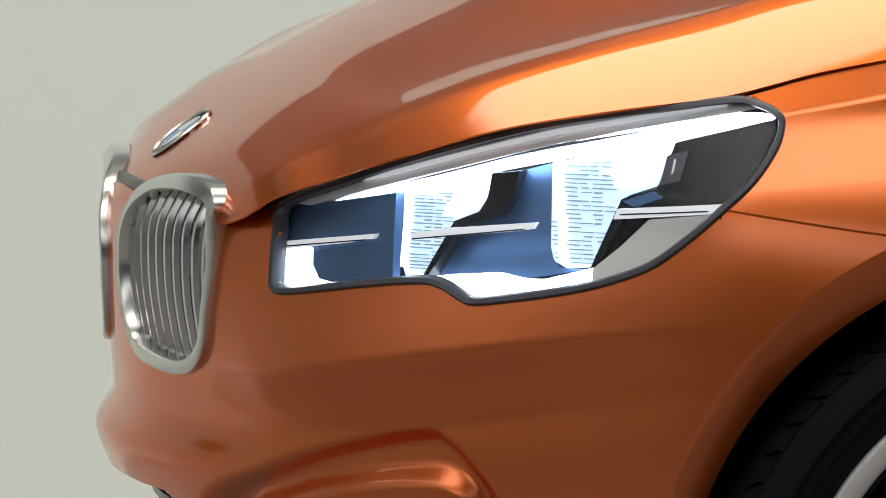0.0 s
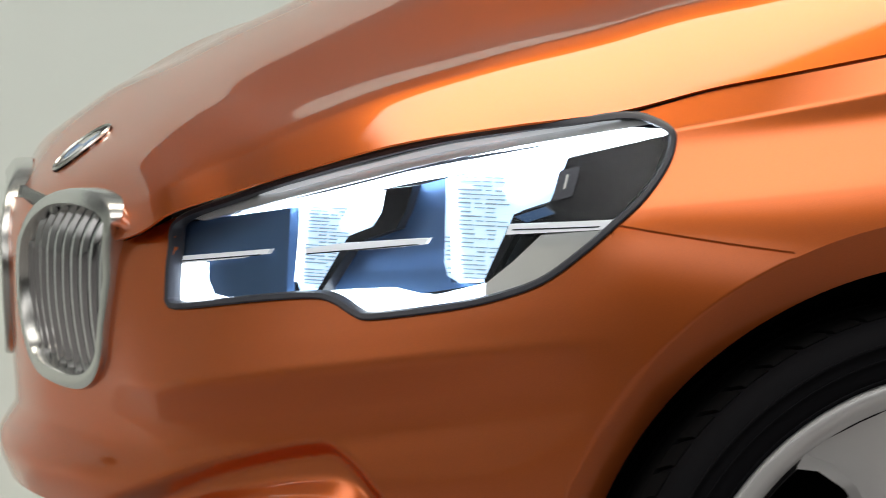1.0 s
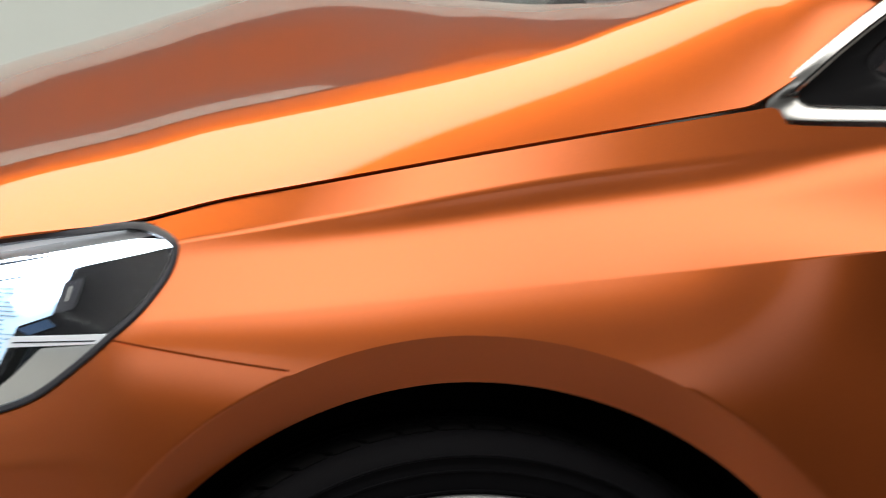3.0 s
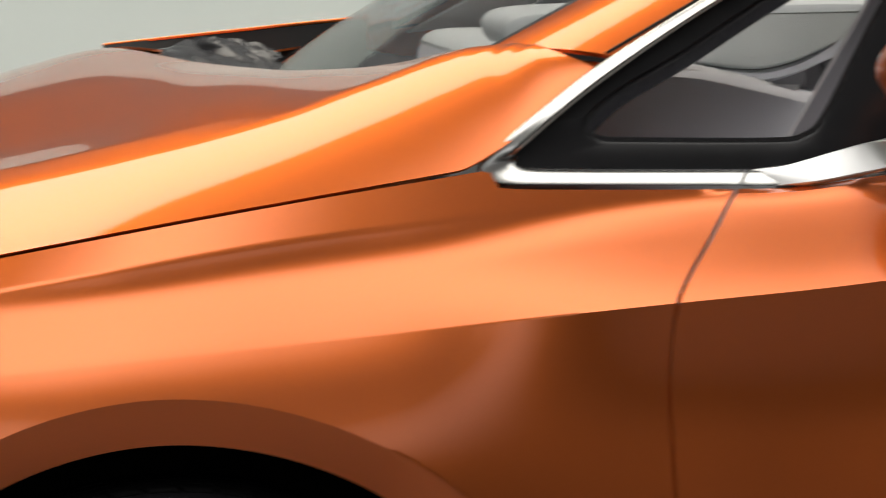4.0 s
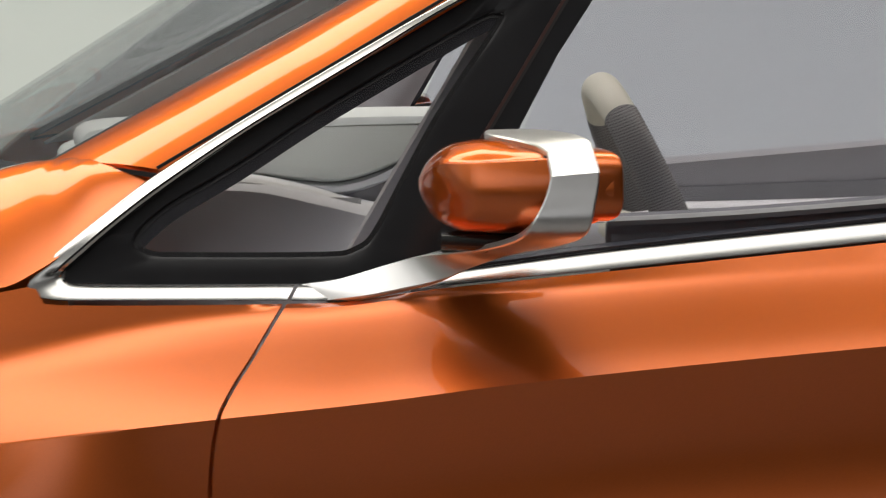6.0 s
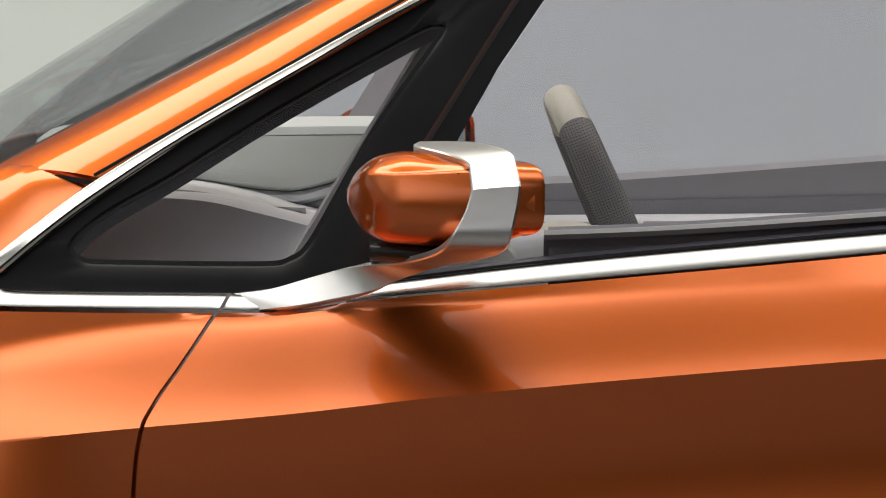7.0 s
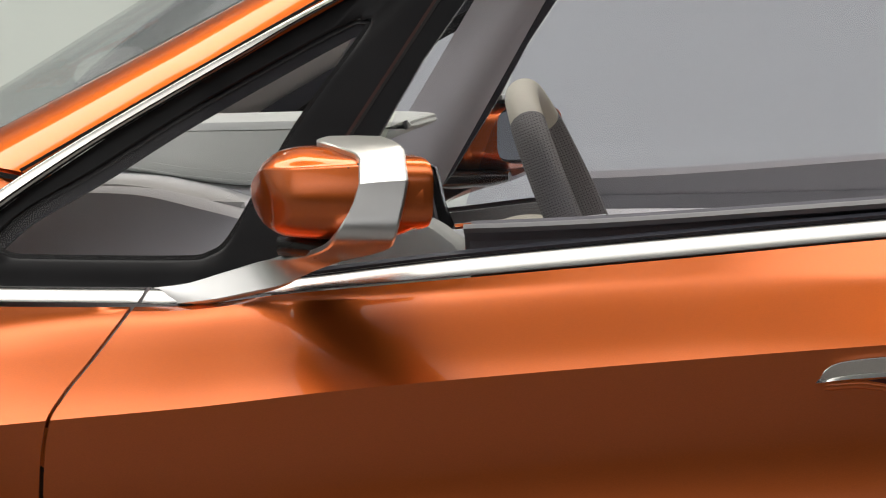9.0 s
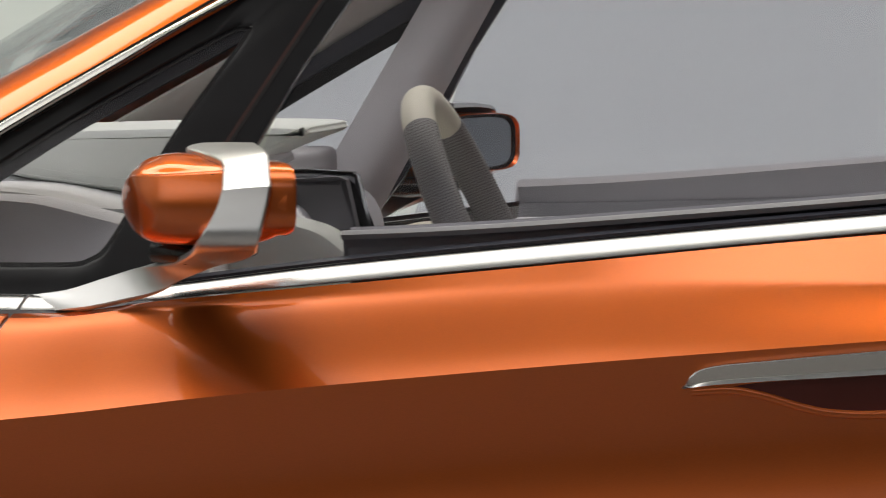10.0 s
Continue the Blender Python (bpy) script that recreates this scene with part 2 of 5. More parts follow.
def ring_plate(outer, inner, fn, profile, n=120, bm=None):
    """A closed frame between two outlines. profile: rows of (across 0 to 1, depth)."""
    bm = bm or bmesh.new()
    a, b = (resample(outer, n), resample(inner, n)) if n else (outer, inner)
    n = len(a)
    rows = []
    for w, d in profile:
        rows.append([bm.verts.new(fn(*(p + (q - p) * w), d)) for p, q in zip(a, b)])
    for r0, r1 in zip(rows, rows[1:] + rows[:1]):
        for i in range(n):
            j = (i + 1) % n
            bm.faces.new([r0[i], r0[j], r1[j], r1[i]])
    return bm


def sweep(path, section, bm=None, closed=False, up=(0, 0, 1), scales=None, cap=True):
    """Sweeps a section (points across, up) along a path of points."""
    bm = bm or bmesh.new()
    path = [Vector(p) for p in path]
    n, rows = len(path), []
    for i, p in enumerate(path):
        a = path[(i - 1) % n] if closed else path[max(i - 1, 0)]
        b = path[(i + 1) % n] if closed else path[min(i + 1, n - 1)]
        d = (b - a).normalized()
        u = up(i / max(n - 1, 1)) if callable(up) else Vector(up)
        side = d.cross(Vector(u)).normalized()
        upw = side.cross(d).normalized()
        k = scales[i] if scales else (1, 1)
        rows.append([bm.verts.new(p + side * s[0] * k[0] + upw * s[1] * k[1]) for s in section])
    m = len(section)
    for i in range(n if closed else n - 1):
        for j in range(m):
            bm.faces.new([rows[i][j], rows[i][(j + 1) % m], rows[(i + 1) % n][(j + 1) % m], rows[(i + 1) % n][j]])
    if cap and not closed:
        bm.faces.new(list(reversed(rows[0])))
        bm.faces.new(rows[-1])
    return bm


def circle(r, n=12, ry=None):
    return [(r * math.cos(2 * math.pi * i / n), (ry or r) * math.sin(2 * math.pi * i / n)) for i in range(n)]


def box(bm, lo, hi, bevel=0.0):
    m = Matrix.Translation([(a + b) / 2 for a, b in zip(lo, hi)]) @ Matrix.Diagonal([abs(b - a) for a, b in zip(lo, hi)] + [1])
    r = bmesh.ops.create_cube(bm, size=1, matrix=m)
    if bevel:
        bmesh.ops.bevel(bm, geom=list({e for v in r["verts"] for e in v.link_edges}), offset=bevel, segments=3, affect="EDGES", profile=0.5)
    return bm


def steps(a, b, n):
    return [a + (b - a) * i / n for i in range(n + 1)]


# ---- the car's body surface ----
# Plan outline of the lower body at the headlamps' height, from the nose's middle round the corner and back.
PLAN = rounded([(-0.815, 0.12), (-0.818, 0.0), (-0.812, -0.12), (-0.79, -0.25), (-0.762, -0.36), (-0.722, -0.475), (-0.655, -0.585),
                (-0.562, -0.678), (-0.44, -0.748), (-0.32, -0.796), (-0.16, -0.852), (0.0, -0.884), (0.3, -0.905), (0.8, -0.915),
                (1.3, -0.92), (1.9, -0.912), (2.5, -0.88)], False, 12)[12:]
PLAN_S = np.r_[0, np.cumsum([np.linalg.norm(b - a) for a, b in zip(PLAN, PLAN[1:])])]
PLAN_X, PLAN_Y = np.array([p[0] for p in PLAN]), np.array([p[1] for p in PLAN])


def s_at_x(x):
    """How far along the outline the body is x metres behind the front axle."""
    return float(np.interp(x, PLAN_X[6:], PLAN_S[6:]))


TABLE_N = 4000
TABLE_S = np.linspace(0, PLAN_S[-1], TABLE_N + 1)
_tx, _ty = np.interp(TABLE_S, PLAN_S, PLAN_X), np.interp(TABLE_S, PLAN_S, PLAN_Y)
_w = 25
_kernel = np.ones(2 * _w + 1) / (2 * _w + 1)
_tx = np.convolve(np.r_[_tx[_w:0:-1], _tx, 2 * _tx[-1] - _tx[-2:-_w - 2:-1]], _kernel, "valid")
_ty = np.convolve(np.r_[-_ty[_w:0:-1], _ty, 2 * _ty[-1] - _ty[-2:-_w - 2:-1]], _kernel, "valid")
_gx, _gy = np.gradient(_tx), np.gradient(_ty)
_gx[0] = 0.0
_gl = np.hypot(_gx, _gy)
TABLE = list(zip(_tx.tolist(), _ty.tolist(), (_gy / _gl).tolist(), (-_gx / _gl).tolist()))


def plan(s):
    """Place and outward direction of the plan outline."""
    f = min(max(s / PLAN_S[-1], 0.0), 0.99999) * TABLE_N
    i = int(f)
    f -= i
    a, b = TABLE[i], TABLE[i + 1]
    return tuple(p + (q - p) * f for p, q in zip(a, b))


# Feature lines of the side, as heights over the ground along the car.
shut_line = spline([-0.36, -0.312, -0.223, -0.15, 0.0, 0.285, 0.303], [0.884, 0.891, 0.914, 0.9285, 0.9575, 1.007, 1.010])
door_top = spline([0.28, 0.303, 0.33, 0.455, 0.57, 0.69, 0.862, 1.07, 1.27, 2.4], [0.996, 0.993, 0.991, 0.990, 0.990, 1.0025, 1.0185, 1.0378, 1.0568, 1.142])
shoulder = spline([-0.34, -0.273, -0.1, 0.1, 0.25, 0.45, 0.6], [0.866, 0.879, 0.909, 0.9415, 0.9595, 0.983, 0.992])
crease = spline([-0.1, 0.25, 0.47, 0.615, 0.754, 1.07, 1.27, 2.4], [0.825, 0.862, 0.886, 0.900, 0.9165, 0.946, 0.962, 1.04])
ARCH_Z = 0.352


def arch_z(x):
    """Height of the wheel arch's lip."""
    return ARCH_Z + 0.400 * math.sqrt(max(1 - (x / (0.37 if x < 0 else 0.40)) ** 2, 0.0))


def flare_rho(x, z):
    return math.hypot(x / (0.40 if x < 0 else 0.441), (z - ARCH_Z) / 0.445)


def flare_z(x):
    """Height of the crease round the wheel arch."""
    return ARCH_Z + 0.445 * math.sqrt(max(1 - (x / (0.40 if x < 0 else 0.441)) ** 2, 0.0))


def side_top(x):
    k = smooth(0.297, 0.309, x)
    return shut_line(x) * (1 - k) + door_top(x) * k


PROFILES = {}
strip_lean = spline([-0.60, -0.50, -0.40, -0.34, -0.30, -0.24, -0.15, -0.05, 0.06, 0.18, 0.4], [0.05, 0.06, 0.50, 1.10, 1.35, 1.32, 1.04, 0.80, 0.62, 0.48, 0.34])
door_ease = spline([0.45, 0.7, 1.1, 1.6], [18, 30, 40, 42])
def eased(values, n=5):
    """A softly averaged copy of a row of values, with its ends held."""
    p = np.r_[np.full(n, values[0]), values, np.full(n, values[-1])]
    for _ in range(2):
        p = np.r_[np.full(n, values[0]), np.convolve(p, np.ones(2 * n + 1) / (2 * n + 1), "valid"), np.full(n, values[-1])]
    return p[n:-n]


def side_profile(x):
    """The side's section at x, drawn by the tilt of its surface: how far it lies inside the plan outline below, above and over the shoulder."""
    key = round(x, 4)
    if key not in PROFILES:
        k = smooth(0.20, 0.58, x)
        b = smooth(0.10, 0.45, x)
        top, sh, cr = shut_line(x) * (1 - b) + door_top(x) * b, shoulder(x), crease(x)
        sh = min(sh, top - 0.0022)
        cr = min(cr, sh - 0.03)
        h = sh - cr
        ish = 0.012 + 0.050 * smooth(-0.45, 0.02, x) + 0.020 * smooth(-0.08, 0.2, x) + 0.014 * smooth(0.2, 0.5, x) - 0.016 * smooth(0.9, 1.4, x)
        low, mid = np.linspace(0.18, cr, 300), np.linspace(cr, sh, 80)
        ease, far, late, full = smooth(-0.30, 0.02, x), smooth(-0.20, 0.25, x), smooth(0.12, 0.45, x), smooth(0.50, 1.0, x)
        bulge = 0.74 + 0.56 * (sh - 0.74)
        knots = [0.20, 0.45, 0.62, 0.72, 0.765, bulge, bulge + 0.62 * (sh - bulge), sh - 0.010, sh], [-14, -5, 1, 6, 12 + 6 * smooth(-0.36, -0.12, x) - 2 * far - 6 * late, 38 - 6 * far - 12 * late, 37 - 2 * far, 30 - 16 * ease, 28 - 18 * ease]
        door_low = np.interp(low, [0.20, 0.40, 0.56, cr - 0.25, cr - 0.20, cr - 0.14, cr - 0.10, cr - 0.06, cr], [-12, -6, 1, 3, 5 + 4 * full, 5 + 4 * full, 1, -6, -9])
        door_mid = np.interp(mid, [cr, cr + 0.30 * h, cr + 0.60 * h, cr + 0.86 * h, sh], [46 - 3 * full, 51 - 3 * full, 51 - 3 * full, 48 - 3 * full, door_ease(x)])
        under = np.interp(low, [cr - 0.12, cr - 0.02], [smooth(0.05, 0.66, x), smooth(0.20, 0.50, x)])
        tilt = eased(np.interp(low, *knots) * (1 - under) + door_low * under, 7)
        slope = np.tan(np.radians(tilt))
        run = np.cumsum(np.r_[0, 0.5 * (slope[1:] + slope[:-1])]) * (low[1] - low[0])
        rise = np.tan(np.radians(eased(np.interp(mid, *knots) * (1 - k) + door_mid * k, 4)))
        climb = np.cumsum(np.r_[0, 0.5 * (rise[1:] + rise[:-1])]) * (mid[1] - mid[0])
        start = (ish - climb[-1]) * (1 - smooth(-0.05, 0.74, x))
        PROFILES[key] = (cr, sh, (start + run - run[-1]).tolist(), (start + climb * (ish - start) / climb[-1]).tolist(), ish, strip_lean(x) + (min((0.112 - ish) / (top - sh), 6.0) - strip_lean(x)) * smooth(0.50, 0.57, x))
    return PROFILES[key]


def side_inset(x, z):
    """How far the side lies inside the plan outline."""
    cr, sh, low, mid, ish, lean = side_profile(x)
    if z >= sh:
        return ish + lean * (z - sh)
    row, f = (low, (z - 0.18) / (cr - 0.18) * 299) if z < cr else (mid, (z - cr) / (sh - cr) * 79)
    f = min(max(f, 0.0), len(row) - 1.001)
    i = int(f)
    return row[i] + (row[i + 1] - row[i]) * (f - i)


nose_profile = spline([0.25, 0.42, 0.455, 0.495, 0.545, 0.60, 0.69, 0.735, 0.77, 0.80], [0.11, 0.042, 0.012, 0.000, 0.019, 0.016, 0.008, 0.007, 0.016, 0.04])
corner_profile = spline([0.25, 0.42, 0.47, 0.50, 0.515, 0.535, 0.555, 0.575, 0.60, 0.622, 0.636, 0.69, 0.75, 0.80, 0.85, 0.90], [0.10, 0.044, 0.018, 0.008, 0.0055, 0.0075, 0.0105, 0.0085, -0.002, -0.012, -0.0085, 0.010, 0.031, 0.049, 0.066, 0.085])


def front_inset(s, z):
    """How far nose and corner lie inside the plan outline; w goes from the nose's middle to the corner."""
    w = smooth(0.25, 0.62, s)
    rise = 0.14 * (min(max(s, 0.45), 0.98) - 0.60)
    z = z - rise * smooth(0.46, 0.62, z) * (1 - smooth(0.69, 0.81, z))
    return nose_profile(z) * (1 - w) + corner_profile(z) * w


def band_inset(s, z):
    s = abs(s)
    x = plan(s)[0]
    k = smooth(-0.56, -0.29, x)
    v = 0.0
    if k < 1:
        v += (1 - k) * front_inset(s, z)
    if k > 0:
        v += k * side_inset(x, z)
    edge = min(1.0, max(0.0, (1 - flare_rho(x, z)) / 0.10))
    fade = 1 - 0.75 * smooth(0.16, 0.34, x)
    v += 0.032 * fade * edge
    return v


def band(s, z, depth=0.0):
    """A point of the lower body; depth goes inwards."""
    x, y, nx, ny = plan(abs(s))
    i = band_inset(s, z) + depth
    x, y = x - nx * i, y - ny * i
    return (x, y if s >= 0 else -y, z)


def side(x, z, depth=0.0):
    return band(s_at_x(x), z, depth)


# Greenhouse: the plane of side glass and its trim.
def green(x, z, depth=0.0):
    return (x, -0.787 + 0.30 * (z - 1.0) + 0.06 * max(0.0, 0.6 - x) + depth, z)


# The bonnet as a height over the plan.
hood_mid = spline([-0.80, -0.767, -0.72, -0.657, -0.593, -0.53, -0.472, -0.363, -0.24, -0.15, -0.05, 0.0, 0.13, 0.42],
                  [0.752, 0.789, 0.826, 0.870, 0.906, 0.938, 0.965, 1.012, 1.047, 1.074, 1.103, 1.107, 1.108, 1.12])
hood_edge_y = spline([-0.80, -0.77, -0.745, -0.724, -0.66, -0.615, -0.515, -0.42, -0.318, -0.223, -0.15, 0.0, 0.15, 0.285, 0.42],
                     [0.20, 0.30, 0.40, 0.455, 0.52, 0.575, 0.663, 0.716, 0.742, 0.7535, 0.7695, 0.7915, 0.795, 0.787, 0.766])
hood_edge_z = spline([-0.80, -0.77, -0.745, -0.724, -0.66, -0.615, -0.515, -0.42, -0.318, -0.223, -0.15, 0.0, 0.15, 0.285, 0.42],
                     [0.715, 0.735, 0.750, 0.773, 0.803, 0.823, 0.859, 0.8775, 0.8915, 0.9150, 0.9297, 0.9587, 0.9852, 1.0082, 1.034])
# where the bonnet's rear corner is cut along the window trim, as a share of its half width
rim_limit = spline([0.0, 0.280, 0.29, 0.31, 0.36, 0.419], [1.0, 0.999, 0.996, 0.988, 0.972, 0.962])
cowl_x = spline([0.0, 0.1, 0.19, 0.336, 0.47, 0.588, 0.639, 0.731, 0.8], [-0.042, -0.004, 0.043, 0.131, 0.207, 0.267, 0.309, 0.419, 0.50])
cowl_z = spline([-0.1, 0.0, 0.131, 0.207, 0.267, 0.309, 0.36, 0.419], [1.079, 1.0865, 1.0895, 1.0985, 1.112, 1.1205, 1.1195, 1.115])


flank_high = spline([-0.80, -0.70, -0.60, -0.45, -0.30, 0.0, 0.1, 0.2, 0.3, 0.42], [0.008, 0.014, 0.024, 0.040, 0.054, 0.060, 0.068, 0.085, 0.100, 0.085])
flank_foot = spline([-0.8, -0.2, -0.02, 0.12, 0.25, 0.318, 0.364, 0.42], [0.56, 0.59, 0.67, 0.77, 0.92, 1.2, 2.0, 3.0])
HOOD_STEP = 0.002
HOODS = {}


def hood_section(n):
    """The bonnet's section at x = 20 mm times n: heights over the distance from its edge, drawn by slopes: flank, fold, ridge, crown."""
    if n not in HOODS:
        x = 0.02 * n
        ye, ze = hood_edge_y(x), hood_edge_z(x)
        k = smooth(-0.32, 0.24, x)
        mid = hood_mid(x) * (1 - k) + cowl_z(x) * k
        high = min(flank_high(x), (0.8 + 0.16 * smooth(0.15, 0.3, x)) * (mid - ze))
        foot = flank_foot(x)
        wide = high / (0.5 * (foot + 0.47))
        d = np.arange(0, ye + HOOD_STEP, HOOD_STEP)
        flank = np.interp(d, [0, wide], [foot, 0.47])
        m = d - wide
        ridge = smooth(-0.66, -0.56, x) * (1 - smooth(-0.16, 0.10, x))
        keen = np.interp(m, [0, 0.015, 0.045, 0.052, 0.10, 0.14, 0.20, 0.32, 0.42, 0.75], [0.47, 0.36, 0.30, 0.055, 0.085, 0.13, 0.22, 0.24, 0.12, 0.0])
        plain = np.interp(m, [0, 0.020, 0.06, 0.15, 0.24, 0.36, 0.75], [0.47, 0.36, 0.26, 0.17, 0.08, 0.02, 0.0])
        inner = (keen * ridge + plain * (1 - ridge)) * np.clip((ye - d) / 0.28, 0, 1)
        out = m <= 0
        slope = np.where(out, flank, 0.0)
        have = max(mid - ze - high, 0.003)
        fold = np.where((m > 0) & (m <= 0.020), inner, 0.0)
        rest = np.where(m > 0.020, inner, 0.0)
        scale = max(0.05, (have - fold.sum() * HOOD_STEP) / max(rest.sum() * HOOD_STEP, 1e-6))
        slope = slope + fold + rest * scale
        slope = eased(slope, 1)
        HOODS[n] = (ye, (ze + np.r_[0, np.cumsum(slope[:-1] * HOOD_STEP)]).tolist())
    return HOODS[n]


def hood_height(n, v):
    ye, row = hood_section(n)
    f = min(max((1 - v) * ye / HOOD_STEP, 0.0), len(row) - 1.001)
    i = int(f)
    return row[i] + (row[i + 1] - row[i]) * (f - i)


def hood(x, y, depth=0.0):
    v = min(abs(y) / hood_edge_y(x), 1.0)
    f = x / 0.02
    n = math.floor(f)
    t = f - n
    a, b, c, d = (hood_height(n + i, v) for i in (-1, 0, 1, 2))
    z = 0.5 * (2 * b + (c - a) * t + (2 * a - 5 * b + 4 * c - d) * t * t + (3 * b - a - 3 * c + d) * t ** 3)
    return (x, y, z + 0.020 * smooth(-0.32, 0.24, x) * math.exp(-(y / 0.15) ** 2) - depth)


# ---- the studio ----
def studio():
    bm = bmesh.new()
    box(bm, (-6.7, 0.6, -0.2), (14, 2.0, 0.0))
    tagged(mesh_object("floor", bm, floor_paint), "pale grey painted studio floor under the car", "floor", kind="structure")
    # Out of view; dark so that the lower body reflects little light.
    bm = bmesh.new()
    box(bm, (-6.7, -12, -0.2), (14, 0.6, 0.0))
    tagged(mesh_object("floor_dark", bm, dark_floor), "unseen dark floor beside and under the car, darkening its reflections", "floor", kind="structure")
    # back wall with a rounded foot that runs into the floor
    prof = [(2.0 + 4.3 * math.sin(a), 0.002 + 2.4 * (1 - math.cos(a))) for a in steps(0, math.pi / 2, 32)] + [(6.3, 2.9)]
    bm = bmesh.new()
    loop = prof + [(6.5, 2.9), (6.5, -0.2), (2.0, -0.2)]
    ends = [[bm.verts.new((x, y, z)) for y, z in loop] for x in (-6.5, 14)]
    n = len(loop)
    for i in range(n):
        bm.faces.new([ends[0][i], ends[0][(i + 1) % n], ends[1][(i + 1) % n], ends[1][i]])
    tagged(mesh_object("wall_back", bm, wall_paint), "pale grey studio wall curving into the floor", "wall", kind="structure")
    # Added walls out of view, dark to bound the bright reflections in the paint.
    for name, lo, hi in (("wall_front", (-6.7, -12.2, 0), (14, -12, 5.5)), ("wall_rear", (-6.7, 6.6, 0), (14, 6.8, 5.5)), ("wall_tail_end", (14, -12, 0), (14.2, 6.8, 5.5))):
        bm = bmesh.new()
        box(bm, lo, hi)
        tagged(mesh_object(name, bm, dark_wall), "unseen dark wall closing the studio, for dark reflections", "wall", kind="structure")
    # Unseen wall, pale so that the nose has something bright to reflect.
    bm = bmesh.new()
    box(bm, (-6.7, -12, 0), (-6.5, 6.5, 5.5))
    tagged(mesh_object("wall_nose_end", bm, wall_paint), "unseen pale grey wall ahead of the car, for the nose to reflect", "wall", kind="structure")
    bm = bmesh.new()
    box(bm, (-6.7, -12.2, 5.5), (14.2, 6.8, 5.7))
    tagged(mesh_object("ceiling", bm, grey_ceiling), "grey studio ceiling above the soft lights", "ceiling", kind="structure")


studio()

# ---- the car ----
car = thing("car", (0, 0, 0), "orange metallic car with chrome trim and lit headlamps", "car")

LAMP = rounded([(0.4585, 0.772), (0.5484, 0.8009), (0.6973, 0.8405), (0.8305, 0.868), (0.9556, 0.8858), (1.0126, 0.8933), (1.0426, 0.8876),
                (1.0602, 0.8784), (1.0638, 0.8667), (1.0586, 0.8447), (1.0392, 0.814), (1.0115, 0.787), (0.9784, 0.7579), (0.9393, 0.7296),
                (0.8936, 0.712), (0.8477, 0.701), (0.7894, 0.6917), (0.7531, 0.6877), (0.7369, 0.6921), (0.7131, 0.7022), (0.6858, 0.7055),
                (0.6219, 0.6995), (0.5517, 0.6905), (0.4903, 0.6832), (0.4705, 0.6866), (0.4645, 0.6987), (0.4575, 0.74)], True, 5)


def shrunk(loop, d):
    """An outline moved inwards by d."""
    p = [np.array(q, float) for q in loop]
    n, out = len(p), []
    area = sum(a[0] * b[1] - b[0] * a[1] for a, b in zip(p, p[1:] + p[:1]))
    sign = 1 if area > 0 else -1
    for i in range(n):
        t = p[(i + 1) % n] - p[i - 1]
        t = t / (np.linalg.norm(t) + 1e-9)
        out.append(p[i] + sign * d * np.array([-t[1], t[0]]))
    return out


LAMP_HOLE = [tuple(p) for p in shrunk(LAMP, 0.0028)]

# Each grille opening, as an outline over (distance along the nose, height).
KIDNEY = rounded([(0.062, 0.640), (0.055, 0.700), (0.085, 0.752), (0.15, 0.780), (0.25, 0.790), (0.325, 0.787), (0.362, 0.772), (0.364, 0.742),
                  (0.345, 0.655), (0.325, 0.608), (0.27, 0.583), (0.18, 0.581), (0.10, 0.594)], True, 6)
KIDNEY_HOLE = [tuple(p) for p in shrunk(KIDNEY, 0.010)]

gap_x = spline([0.25, 0.60, 0.726, 0.811, 0.85, 0.887, 0.911, 0.941, 0.98, 1.011], [0.50, 0.478, 0.4715, 0.467, 0.469, 0.4755, 0.488, 0.509, 0.535, 0.556])
seam_z = spline([-0.33, -0.163, -0.10], [0.788, 0.763, 0.756])
S_SEAM = s_at_x(-0.163)


def build_fender():
    xs = steps(-0.345, -0.165, 52) + [0.4 * math.sin(a) for a in steps(math.asin(-0.163 / 0.4), math.radians(89.5), 64)] + steps(0.405, 0.55, 14)
    vs = steps(0, 1, 12) + [1 + a for a in steps(0, 1, 24)[1:]] + [2 + a for a in steps(0, 1, 2)[1:]] + [3 + a for a in steps(0, 1, 24)[1:]] + [4 + a for a in steps(0, 1, 8)[1:]]

    def levels(x):
        top = side_top(x)
        lo = seam_z(x) + 0.0012 if x < -0.163 else (arch_z(x) if x < 0.4 else 0.22)
        fl = max(flare_z(x), lo)
        sh = min(shoulder(x), top - 0.002)
        cr = max(crease(x), fl + 0.008)
        return lo, min(fl, sh - 0.02), min(cr - 0.0015, sh - 0.012), min(cr + 0.0015, sh - 0.009), sh, top

    def fn(u, v):
        x, z = u, 0.8
        for _ in range(4):
            lv = levels(u)[:2] + levels(x)[2:]
            i = min(int(v), 4)
            if i == 4 and u < 0.29:
                lv = lv[:5] + (side_top(x + (side(x, z)[0] - x) * (1 - smooth(0.12, 0.29, u))),)
            z = lv[i] + (lv[i + 1] - lv[i]) * (v - i)
            k = smooth(0.34, 0.55, u)
            x = u + k * (gap_x(z) - 0.0032 - 0.55)
        return side(x, z)

    def keep(u, v):
        lv = levels(u)
        i = min(int(v), 4)
        z = lv[i] + (lv[i + 1] - lv[i]) * (v - i)
        return not inside((s_at_x(u), z), LAMP_HOLE) if u < -0.2 else True

    return grid(fn, xs, vs, keep)


